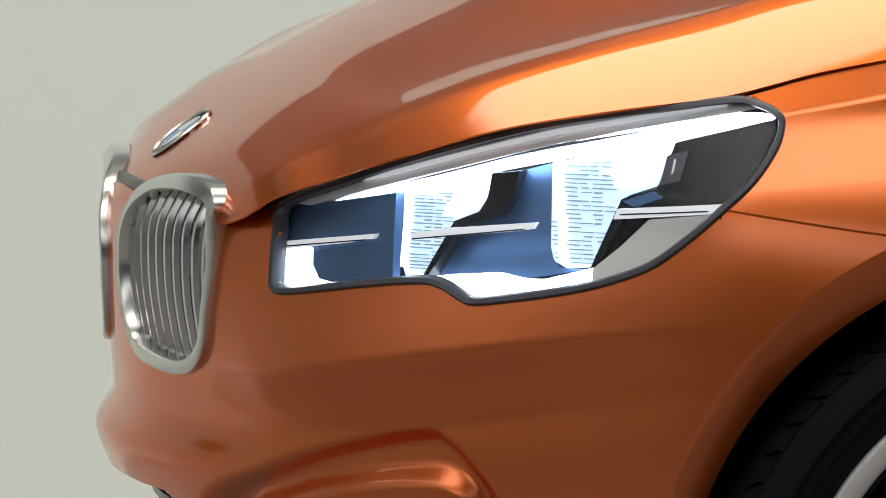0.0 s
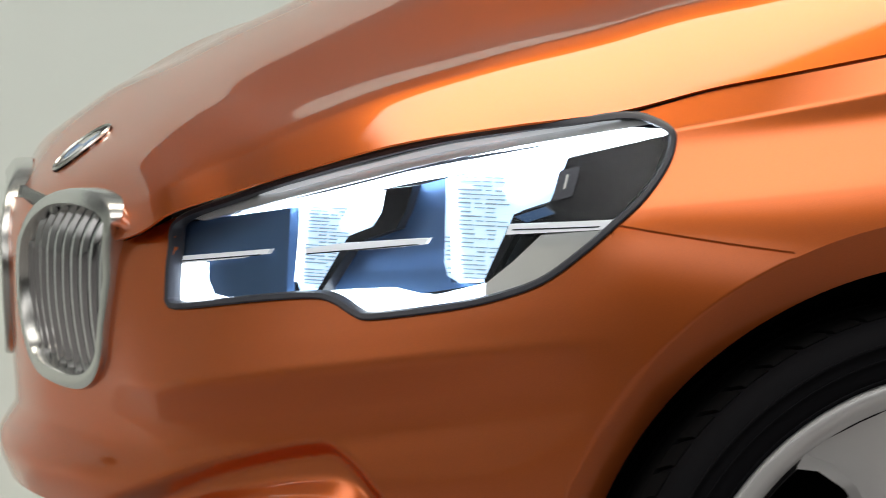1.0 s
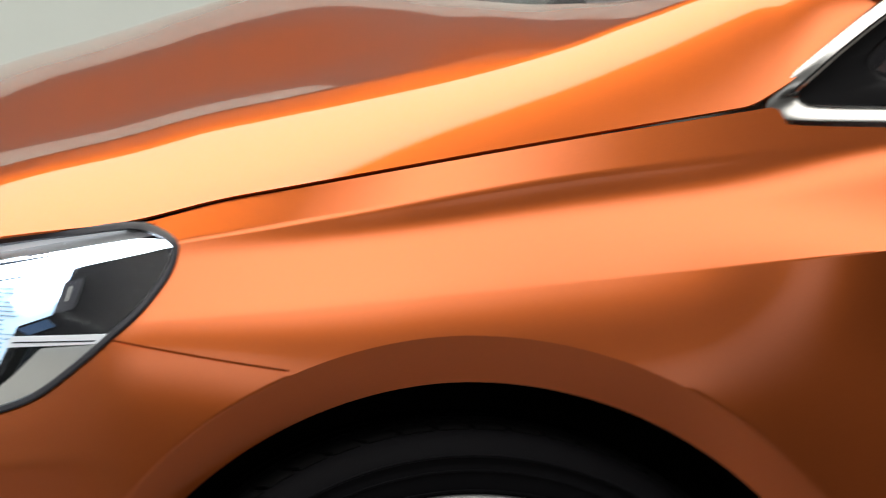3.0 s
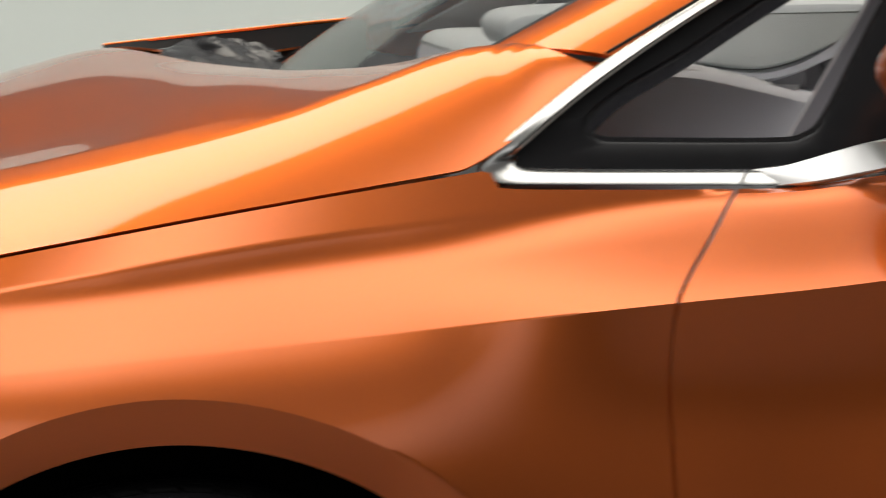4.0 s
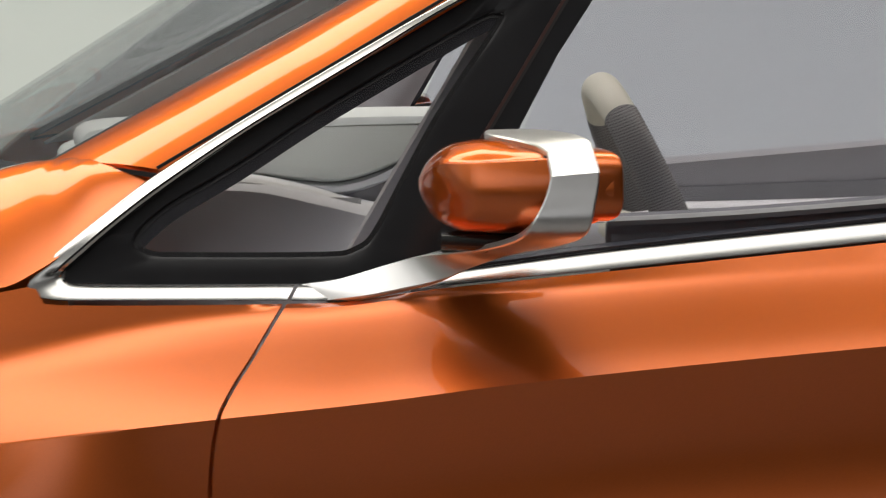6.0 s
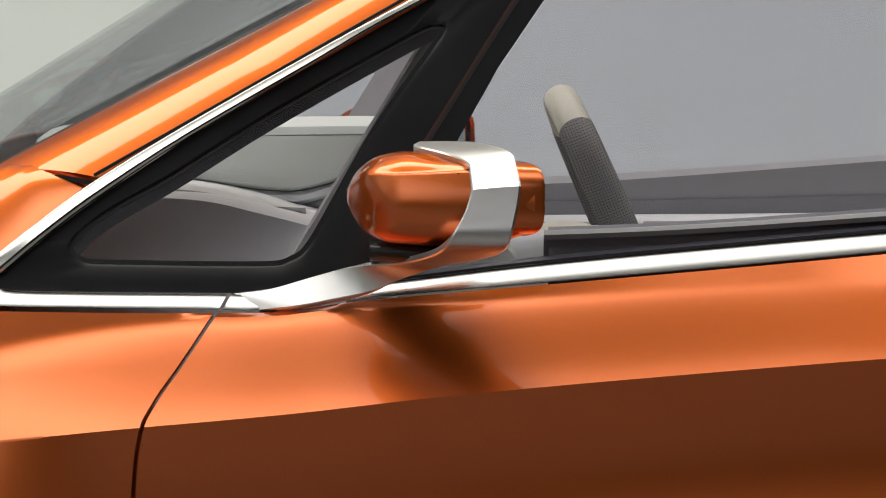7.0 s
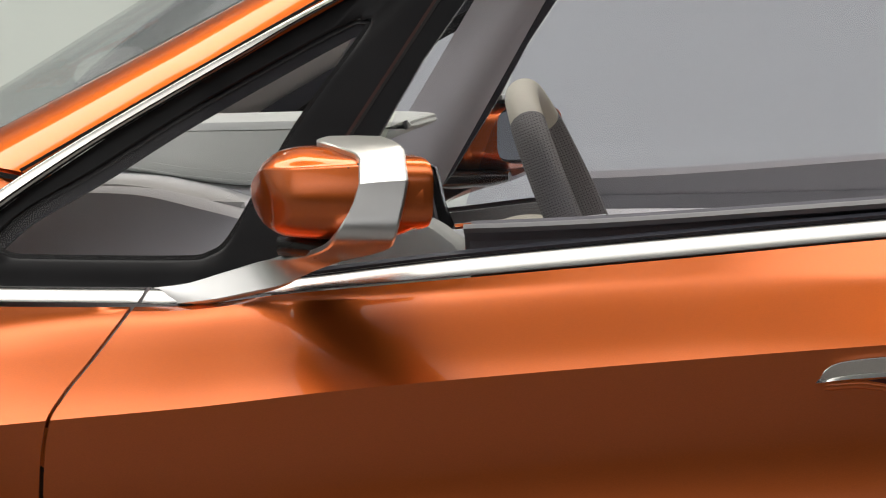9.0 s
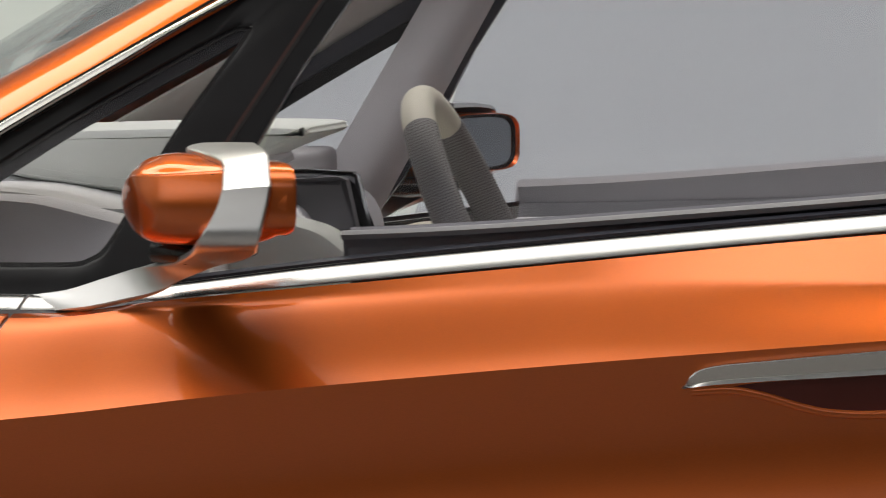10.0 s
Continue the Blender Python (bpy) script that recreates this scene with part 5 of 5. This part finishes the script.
def mirror():
    mid_y = spline([0.66, 0.72, 0.85], [-0.880, -0.905, -0.917])
    half_w = spline([0.668, 0.672, 0.682, 0.70, 0.73, 0.78, 0.845], [0.012, 0.032, 0.055, 0.072, 0.080, 0.0835, 0.0835])
    top = spline([0.668, 0.672, 0.680, 0.700, 0.727, 0.760, 0.80, 0.83, 0.846], [1.112, 1.121, 1.132, 1.1450, 1.1490, 1.1475, 1.1455, 1.1435, 1.140])
    low = spline([0.668, 0.672, 0.684, 0.71, 0.76, 0.82, 0.838, 0.846], [1.100, 1.090, 1.073, 1.0625, 1.0605, 1.0625, 1.066, 1.070])
    bend = spline([1.06, 1.072, 1.089, 1.125, 1.16], [0.690, 0.700, 0.716, 0.691, 0.672])

    def section(x):
        """A rounded outline with a ridge along the outer flank, from under the inner side round the outside."""
        m, w, t, l = mid_y(x), half_w(x), top(x), low(x)
        h = t - l
        r = min(1.128 + 0.05 * (x - 0.69), t - 0.14 * h)
        pts = [(m + 0.75 * w, l + 0.10 * h), (m + 0.10 * w, l), (m - 0.45 * w, l + 0.01 * h), (m - 0.76 * w, l + 0.08 * h), (m - 0.93 * w, l + 0.24 * h), (m - w, l + 0.42 * h), (m - 0.985 * w, r - 0.20 * h), (m - 0.925 * w, r - 0.025 * h),
               (m - 0.90 * w, r), (m - 0.84 * w, r + 0.02 * h), (m - 0.70 * w, r + 0.45 * (t - r)), (m - 0.48 * w, t - 0.05 * h), (m - 0.18 * w, t), (m + 0.40 * w, t - 0.02 * h), (m + 0.85 * w, t - 0.22 * h), (m + 0.97 * w, t - 0.5 * h)]
        return rounded(pts, True, 6)

    bm = bmesh.new()
    loops = []
    for x in steps(0.668, 0.690, 10) + steps(0.690, 0.730, 26)[1:] + steps(0.730, 0.846, 24)[1:]:
        loop = []
        for y, z in section(x):
            out = smooth(-0.895, -0.925, y)
            cut = max(0.0, bend(z) - x)
            loop.append(bm.verts.new((x, y + out * min(0.30 * cut, 0.008), z)))
        loops.append(loop)
    n = len(loops[0])
    for a, b in zip(loops, loops[1:]):
        for i in range(n):
            bm.faces.new([a[i], a[(i + 1) % n], b[(i + 1) % n], b[i]])
    bm.faces.new(loops[0])
    bm.faces.new(list(reversed(loops[-1])))
    # the open side is turned towards the driver
    for v in bm.verts:
        v.co.x -= 0.42 * (v.co.y + 1.008) * smooth(0.72, 0.84, v.co.x)
    shell = part("door_mirror", bm, paint, car, "orange mirror housing with a metal strap", 28)
    # frame and glass facing back
    rim = [(0.082 * math.copysign(abs(math.cos(a)) ** 0.5, math.cos(a)), 0.036 * math.copysign(abs(math.sin(a)) ** 0.5, math.sin(a))) for a in steps(0, 2 * math.pi, 60)[:-1]]

    def on(a, b, d):
        return (0.852 - d - 0.42 * (a + 0.091), -0.917 + a, 1.1065 + b)

    part("mirror_rim", ring_plate([(a * 1.01, b * 1.0) for a, b in rim], [(a * 0.975, b * 0.945) for a, b in rim], on, [(0, 0.028), (0, 0.0), (0.5, -0.004), (1.0, -0.001), (1.0, 0.010)], 100), paint, shell)
    part("mirror_bezel", ring_plate([(a * 0.98, b * 0.955) for a, b in rim], [(a * 0.925, b * 0.85) for a, b in rim], on, [(0, 0.006), (0, 0.0005), (1.0, 0.0015), (1.0, 0.006)], 100), rubber_black, shell)
    part("mirror_face", plate([(a * 0.98, b * 0.95) for a, b in rim], on, 0.003, 0.006, 0.05), mirror_glass, shell, "silvered mirror glass")
    # strap: a flat plate over the top, a bevelled front, a face that leans in and flows into the arm along the belt
    left = [(0.735, -0.84, 1.1551), (0.7319, -0.90, 1.1531), (0.7562, -0.945, 1.148), (0.7739, -0.97, 1.1429), (0.7809, -0.986, 1.1381), (0.7828, -1.006, 1.1187), (0.7829, -1.0085, 1.1156), (0.7769, -1.0138, 1.0957), (0.7651, -1.0185, 1.0746), (0.7573, -1.008, 1.0625), (0.7475, -0.975, 1.0544), (0.7307, -0.93, 1.047), (0.7138, -0.885, 1.0422), (0.6947, -0.85, 1.0395), (0.6704, -0.82, 1.0353), (0.638, -0.803, 1.0255), (0.592, -0.790, 1.0115), (0.560, -0.784, 1.0075)]
    right = [(0.7893, -0.84, 1.1551), (0.8013, -0.90, 1.1547), (0.8122, -0.945, 1.1533), (0.8191, -0.97, 1.1509), (0.8231, -0.982, 1.1475), (0.8287, -1.006, 1.1224), (0.8289, -1.0085, 1.1193), (0.8265, -1.0138, 1.1026), (0.8206, -1.0185, 1.0746), (0.8161, -1.008, 1.0626), (0.8087, -0.975, 1.0555), (0.787, -0.93, 1.0476), (0.7573, -0.89, 1.0403), (0.7226, -0.86, 1.0267), (0.6926, -0.838, 1.0125), (0.660, -0.826, 1.0045), (0.622, -0.813, 0.9965), (0.585, -0.798, 0.9915)]

    def bent(line):
        return rounded(line[:5], False, 4) + [np.array(q) for q in line[5:6]] + rounded(line[6:], False, 6)

    a, b = bent(left), bent(right)
    bm = bmesh.new()
    rows = []
    mid, before = Vector((0.76, -0.915, 1.105)), None
    for i, (p, q) in enumerate(zip(a, b)):
        p, q = Vector(p), Vector(q)
        nxt = Vector(a[min(i + 1, len(a) - 1)]) - Vector(a[max(i - 1, 0)])
        n = nxt.cross(q - p).normalized()
        if n.dot(before if before else p - mid) < 0:
            n = -n
        before = n
        t = 0.0045
        e = (q - p) * 0.035
        rows.append([bm.verts.new(w) for w in (p - n * t, p + n * 0.0002, p + e + n * 0.0015, p.lerp(q, 0.5) + n * 0.0020, q - e + n * 0.0015, q + n * 0.0002, q - n * t)])
    for r0, r1 in zip(rows, rows[1:]):
        for j in range(7):
            bm.faces.new([r0[j], r0[(j + 1) % 7], r1[(j + 1) % 7], r1[j]])
    bm.faces.new(rows[0])
    bm.faces.new(list(reversed(rows[-1])))
    part("strap", bm, brushed, shell, "brushed metal strap and arm", 16)
    # solid dark wedge for the shade of the notch under the strap's front edge
    bm = bmesh.new()
    rows = []
    for p in rounded(left[1:5], False, 5):
        p = Vector(p)
        rows.append([bm.verts.new(p + Vector(w)) for w in ((0.003, 0.002, -0.0035), (-0.011, -0.003, -0.0075), (0.010, 0.000, -0.015))])
    for r0, r1 in zip(rows, rows[1:]):
        for j in range(3):
            bm.faces.new([r0[j], r0[(j + 1) % 3], r1[(j + 1) % 3], r1[j]])
    bm.faces.new(rows[0])
    bm.faces.new(list(reversed(rows[-1])))
    part("strap_recess", bm, cavity, shell)
    # dark foot between housing and door
    part("mirror_foot", lathe_sections([(0.69, -0.84, 1.052, 0.03, 0.010), (0.73, -0.87, 1.053, 0.055, 0.0125), (0.775, -0.89, 1.055, 0.05, 0.0105), (0.795, -0.89, 1.056, 0.03, 0.006)], 24), black_gloss, shell)
    return shell


far_mirror = mirror_tree(mirror())
far_mirror.location = (-0.016, 0.0, 0.004)

# ---- door handle ----
def handle():

    def on(x, z, d):
        p = side(x, z, 0.0)
        return (p[0], -0.918 - 0.004 * math.sin((x - 1.2) * 9) + d, p[2])

    low = [(1.206, 0.9255), (1.24, 0.9285), (1.30, 0.9325), (1.40, 0.9385), (1.50, 0.9470), (1.545, 0.9540)]
    high = [(1.209, 0.9290), (1.228, 0.9460), (1.30, 0.9545), (1.40, 0.9635), (1.50, 0.9720), (1.55, 0.9680)]
    top = part("door_handle", knot_strip(low, high, on, [(0, 0.012), (0, -0.003), (0.08, -0.0062), (0.24, -0.0050), (0.28, -0.0046), (0.92, -0.0085), (0.97, -0.0080), (1.0, 0.003), (1.0, 0.012)], 10), chrome, car, "chrome door handle blade")
    # flat dark plate under the blade, the hollow's shade put in as colour, with a rounded orange lip
    floor_line = [(1.252, 0.9275), (1.285, 0.9215), (1.318, 0.9115), (1.350, 0.9055), (1.40, 0.9050), (1.50, 0.9130), (1.60, 0.9230)]
    shade_outline = rounded(floor_line, False, 6) + [np.array(q) for q in ((1.60, 0.960), (1.50, 0.951), (1.40, 0.9415), (1.30, 0.9355))]
    part("handle_recess", plate(shade_outline, side, -0.0006, 0.006, 0.02), textured(material("dark_red_recess", (0.13, 0.020, 0.012), 0.4), 20, 0.2), top, "flat dark red plate for the recess's shade under the handle")
    part("recess_lip", sweep([side(p[0], p[1] - 0.003, -0.0002) for p in rounded([(1.215, 0.9255)] + floor_line, False, 6)], circle(0.0042, 12, 0.0022), up=(0, -1, 0)), paint, top)
    return top


mirror_tree(handle())


# ---- cabin ----
def profile_bar(profile, y0, y1, bm=None, rows=12, taper=0.0):
    """A closed x-z outline drawn out across the car, with softened ends."""
    bm = bm or bmesh.new()
    cx, cz = np.mean([p[0] for p in profile]), np.mean([p[1] for p in profile])
    loops = []
    ys = [y0, y0 + 0.004, y0 + 0.012] + steps(y0 + 0.03, y1 - 0.03, rows) + [y1 - 0.012, y1 - 0.004, y1]
    for i, y in enumerate(ys):
        e = min(i, len(ys) - 1 - i)
        inset = (0.010, 0.004, 0.001)[e] if e < 3 else 0.0
        loops.append([bm.verts.new((p[0], y, p[1])) for p in shrunk(profile, inset)])
    n = len(profile)
    for a, b in zip(loops, loops[1:]):
        for i in range(n):
            bm.faces.new([a[i], a[(i + 1) % n], b[(i + 1) % n], b[i]])
    bm.faces.new(loops[0])
    bm.faces.new(list(reversed(loops[-1])))
    return bm


def stitches(points, name, parent, gap=0.003, size=0.0005):
    pts = resample(points, max(4, int(sum(np.linalg.norm(np.array(b) - np.array(a)) for a, b in zip(points, points[1:])) / gap)), False)
    bm = bmesh.new()
    for a, b in zip(pts[::2], pts[1::2]):
        a, b = Vector(a), Vector(b)
        sweep([a, b], circle(size, 5), bm)
    return part(name, bm, thread, parent)


# upper dash slab: pale, with a stitched lower edge
upper = rounded([(0.36, 1.118), (0.42, 1.122), (0.486, 1.108), (0.549, 1.0985), (0.607, 1.093), (0.642, 1.098), (0.68, 1.112), (0.74, 1.138), (0.777, 1.152), (0.779, 1.158), (0.770, 1.163), (0.70, 1.1645), (0.60, 1.163), (0.45, 1.158), (0.36, 1.150)], True, 5)
dash = part("dashboard", profile_bar(upper, -0.42, -0.12), dash_pale, car, "pale grey leather dashboard with stitched edges")
far_pad = rounded([(0.36, 1.112), (0.50, 1.112), (0.60, 1.104), (0.625, 1.094), (0.61, 1.080), (0.50, 1.075), (0.36, 1.080)], True, 5)
part("far_dash_pad", profile_bar(far_pad, -0.12, 0.64), dash_pale, dash)
under = [(0.42, 1.1195), (0.486, 1.1085), (0.549, 1.0990), (0.607, 1.0935), (0.642, 1.0985), (0.68, 1.1125), (0.72, 1.1295), (0.70, 1.113), (0.66, 1.090), (0.607, 1.077), (0.549, 1.0835), (0.486, 1.0935), (0.42, 1.105)]
part("dash_piping", profile_bar(rounded(under, True, 4), -0.416, -0.125), dash_grey, dash)
for dz in (0.0045, 0.0125):
    stitches([(0.44, -0.4215, 1.1165 + dz), (0.486, -0.4215, 1.109 + dz), (0.549, -0.4215, 1.0995 + dz), (0.607, -0.4215, 1.094 + dz), (0.642, -0.4215, 1.099 + dz), (0.67, -0.4215, 1.109 + dz)], "stitching", dash)
# lower dash pad, nearer the door: pale cap over a mid grey face
cap = rounded([(0.36, 1.098), (0.40, 1.102), (0.46, 1.1065), (0.517, 1.1045), (0.567, 1.0955), (0.601, 1.0865), (0.628, 1.0765), (0.615, 1.0745), (0.50, 1.080), (0.40, 1.086)], True, 5)
part("lower_dash_cap", profile_bar(cap, -0.61, 0.62), textured(material("soft_grey_leather", (0.72, 0.73, 0.72), 0.5), 25, 0.06, 0.2, 700, 0.05), dash)
face = rounded([(0.34, 1.092), (0.42, 1.1005), (0.47, 1.1035), (0.53, 1.1005), (0.59, 1.0875), (0.64, 1.0755), (0.70, 1.060), (0.72, 1.00), (0.70, 0.90), (0.50, 0.88), (0.36, 0.92)], True, 5)
bm = profile_bar(face, -0.655, 0.63)
for v in bm.verts:
    # the end by the door slopes away upwards
    if v.co.y < -0.62:
        v.co.y += 0.75 * max(-0.04, v.co.z - 1.045)
part("lower_dash", bm, dash_grey, dash, "mid grey lower dashboard")
# dark recess between the two pads
bm = bmesh.new()
box(bm, (0.40, -0.40, 1.07), (0.665, 0.60, 1.115), 0.01)
part("dash_recess", bm, door_grey, dash)
# rounded pale knee pad by the steering column
knee = rounded([(0.64, 1.00), (0.70, 1.055), (0.76, 1.071), (0.800, 1.065), (0.826, 1.050), (0.842, 1.030), (0.838, 0.98), (0.74, 0.95)], True, 5)
part("knee_pad", profile_bar(knee, -0.56, -0.44), dash_pale, dash)
# central display
disp = [(0.662, 1.096), (0.742, 1.1005), (0.7555, 1.0975), (0.760, 1.090), (0.7725, 1.032), (0.772, 1.02), (0.66, 1.02)]
dp = part("display", profile_bar(rounded(disp, True, 4), 0.085, 0.115), screen_dark, dash, "dark central display")
part("display_screen", profile_bar([(0.668, 1.092), (0.742, 1.0955), (0.7505, 1.092), (0.764, 1.03), (0.67, 1.025)], 0.080, 0.0862), textured(material("grey_display_screen", (0.16, 0.16, 0.175), 0.35), 12, 0.08), dp)

# ---- steering wheel ----
def steering_wheel():
    c, tilt, r = Vector((0.958, -0.375, 1.030)), radians(23.5), 0.172
    down, across = Vector((math.sin(tilt), 0, -math.cos(tilt))), Vector((0, 1, 0))
    axis = across.cross(down).normalized()

    def ring(a, w=0.0, up=0.0):
        return c + (across * math.sin(a) - down * math.cos(a)) * (r + w) + axis * up

    def arc(a0, a1, n, radius, name, mat, parent=None, label=""):
        path = [ring(a) for a in steps(a0, a1, n)]
        bm = bmesh.new()
        rows = []
        for a in steps(a0, a1, n):
            out = (across * math.sin(a) - down * math.cos(a))
            rows.append([bm.verts.new(ring(a) + out * (radius * 0.95 * p) + axis * (radius * 1.12 * q)) for p, q in circle(1.0, 20)])
        for r0, r1 in zip(rows, rows[1:]):
            for j in range(20):
                bm.faces.new([r0[j], r0[(j + 1) % 20], r1[(j + 1) % 20], r1[j]])
        bm.faces.new(rows[0])
        bm.faces.new(list(reversed(rows[-1])))
        return part(name, bm, mat, parent, label)

    rim = arc(-0.62, 0.62, 40, 0.0158, "steering_wheel", cream, car, "cream topped steering wheel with perforated grips")
    grip_mat = perforated
    arc(0.62, 2.6, 50, 0.0166, "grip", grip_mat, rim, "perforated grey leather grip")
    arc(-2.6, -0.62, 50, 0.0166, "grip", grip_mat, rim, "perforated grey leather grip")
    arc(2.6, 2 * math.pi - 2.6, 20, 0.0158, "rim_base", dash_grey, rim)
    # hub with spokes
    bm = bmesh.new()
    bmesh.ops.create_uvsphere(bm, u_segments=32, v_segments=20, radius=1.0)
    m = Matrix.Translation(c - axis * -0.02 + down * 0.02) @ Matrix((across, down, axis)).transposed().to_4x4() @ Matrix.Diagonal((0.060, 0.045, 0.028, 1))
    bmesh.ops.transform(bm, matrix=m, verts=bm.verts)
    part("hub", bm, cream, rim, "cream hub pad")
    for s in (-1, 1):
        part("spoke", sweep([c + across * s * 0.05, c + across * s * 0.11 + down * 0.005, c + across * s * (r - 0.005) + down * 0.045], circle(0.010, 12, 0.006)), dash_grey, rim)
    part("spoke", sweep([c + down * 0.05, c + down * (r - 0.005)], circle(0.022, 12, 0.008)), brushed, rim)
    part("column", sweep([c + axis * 0.015, c + axis * -0.02, c - Vector((0.25, 0, 0.02))], circle(0.026, 20)), dash_grey, rim)
    # rounded shroud on top of the column
    bm = bmesh.new()
    bmesh.ops.create_uvsphere(bm, u_segments=32, v_segments=16, radius=1.0)
    bmesh.ops.transform(bm, matrix=Matrix.Translation((0.896, -0.341, 1.035)) @ Matrix.Diagonal((0.05, 0.06, 0.027, 1)), verts=bm.verts)
    part("column_shroud", bm, cream, rim, "cream column shroud")
    return rim


def perforated_leather():
    m = textured(material("perforated_grey_leather", (0.25, 0.247, 0.25), 0.6), 30, 0.05)
    t = m.node_tree
    n, l = t.nodes, t.links
    b = n["Principled BSDF"]
    co = n.new("ShaderNodeTexCoord")
    mp = n.new("ShaderNodeMapping")
    mp.inputs["Rotation"].default_value = (0, radians(-23.5), 0)
    l.new(co.outputs["Object"], mp.inputs["Vector"])
    vo = n.new("ShaderNodeVectorMath")
    vo.operation = "SCALE"
    vo.inputs["Scale"].default_value = 2 * math.pi / 0.0042
    l.new(mp.outputs["Vector"], vo.inputs[0])
    sep = n.new("ShaderNodeSeparateXYZ")
    l.new(vo.outputs["Vector"], sep.inputs[0])
    sx, sz, mul = n.new("ShaderNodeMath"), n.new("ShaderNodeMath"), n.new("ShaderNodeMath")
    sx.operation = sz.operation = "SINE"
    l.new(sep.outputs["X"], sx.inputs[0])
    l.new(sep.outputs["Z"], sz.inputs[0])
    mul.operation = "MULTIPLY"
    l.new(sx.outputs[0], mul.inputs[0])
    l.new(sz.outputs[0], mul.inputs[1])
    ramp = n.new("ShaderNodeMapRange")
    ramp.inputs["From Min"].default_value, ramp.inputs["From Max"].default_value = 0.45, 0.75
    l.new(mul.outputs[0], ramp.inputs["Value"])
    mix = n.new("ShaderNodeMix")
    mix.data_type = "RGBA"
    old = b.inputs["Base Color"].links[0].from_socket
    l.new(ramp.outputs["Result"], mix.inputs["Factor"])
    l.new(old, mix.inputs[6])
    mix.inputs[7].default_value = (0.02, 0.02, 0.02, 1)
    l.new(mix.outputs[2], b.inputs["Base Color"])
    return m


perforated = perforated_leather()
steering_wheel()


# ---- doors from the inside, pillars ----
def lining(name, lo, hi, mat, y_at, parent=car, label="", d=0.03):
    """A door lining band between two height lines, on both doors."""
    def fn(u, v):
        x = 0.865 + 0.735 * u
        z = lo(x) + (hi(x) - lo(x)) * v
        return (x, y_at(x, z, v), z)
    return both_sides(name, grid(fn, steps(0, 1, 30), steps(0, 1, 10), None, 0.012), mat, parent, label)


sill_hi = spline([0.6, 0.706, 0.924, 1.24, 1.62], [1.061, 1.066, 1.073, 1.094, 1.125])
sill_mid = spline([0.6, 0.72, 0.95, 1.24, 1.62], [1.033, 1.036, 1.038, 1.045, 1.06])
sill_low = spline([0.6, 0.72, 1.24, 1.62], [1.008, 1.0115, 1.018, 1.03])
lining("door_lining_top", sill_mid, sill_hi, door_grey, lambda x, z, v: -0.745 + 0.018 * v * v, label="grey padded door top")
lining("door_lining_mid", sill_low, sill_mid, textured(material("shadow_grey_lining", (0.20, 0.20, 0.21), 0.55), 25, 0.1, 0.2, 600), lambda x, z, v: -0.728 - 0.012 * v)
lining("door_lining_low", lambda x: 0.55, sill_low, dash_grey, lambda x, z, v: -0.70 - 0.015 * v)
lining("door_lining_shelf", lambda x: sill_low(x) - 0.004, lambda x: sill_low(x) + 0.001, dash_grey, lambda x, z, v: -0.63 - 0.09 * v)
# door top surface between lining and window seal
both_sides("door_cap", grid(lambda u, v: (0.86 + 0.76 * u, -0.762 + 0.03 * v, sill_hi(0.86 + 0.76 * u) - 0.012 * (2 * v - 0.6) ** 2 - 0.002), steps(0, 1, 24), steps(0, 1, 8), None, 0.006), textured(material("dark_grey_leather", (0.30, 0.30, 0.32), 0.5), 25, 0.08, 0.2, 600, 0.05), car, "grey leather cap of the door")


def inner_pillar(u, v):
    """Cloth lining of the windscreen pillar."""
    a = Vector((0.650, -0.655, 1.100)).lerp(Vector((0.868, -0.60, 1.46)), u)
    b = Vector((0.714, -0.715, 1.060)).lerp(Vector((0.945, -0.63, 1.46)), u)
    bow = Vector((0.02, 0.03, 0.0)) * (1 - (2 * v - 1) ** 2)
    return a.lerp(b, v) + bow


both_sides("pillar_lining", grid(inner_pillar, steps(-0.25, 1, 24), steps(0, 1, 12), None, 0.008), pillar_cloth, car, "grey cloth pillar lining")
bm = bmesh.new()
box(bm, (0.7, -0.6, 0.30), (2.6, 0.6, 0.34), 0.01)
part("cabin_floor", bm, door_grey, car)
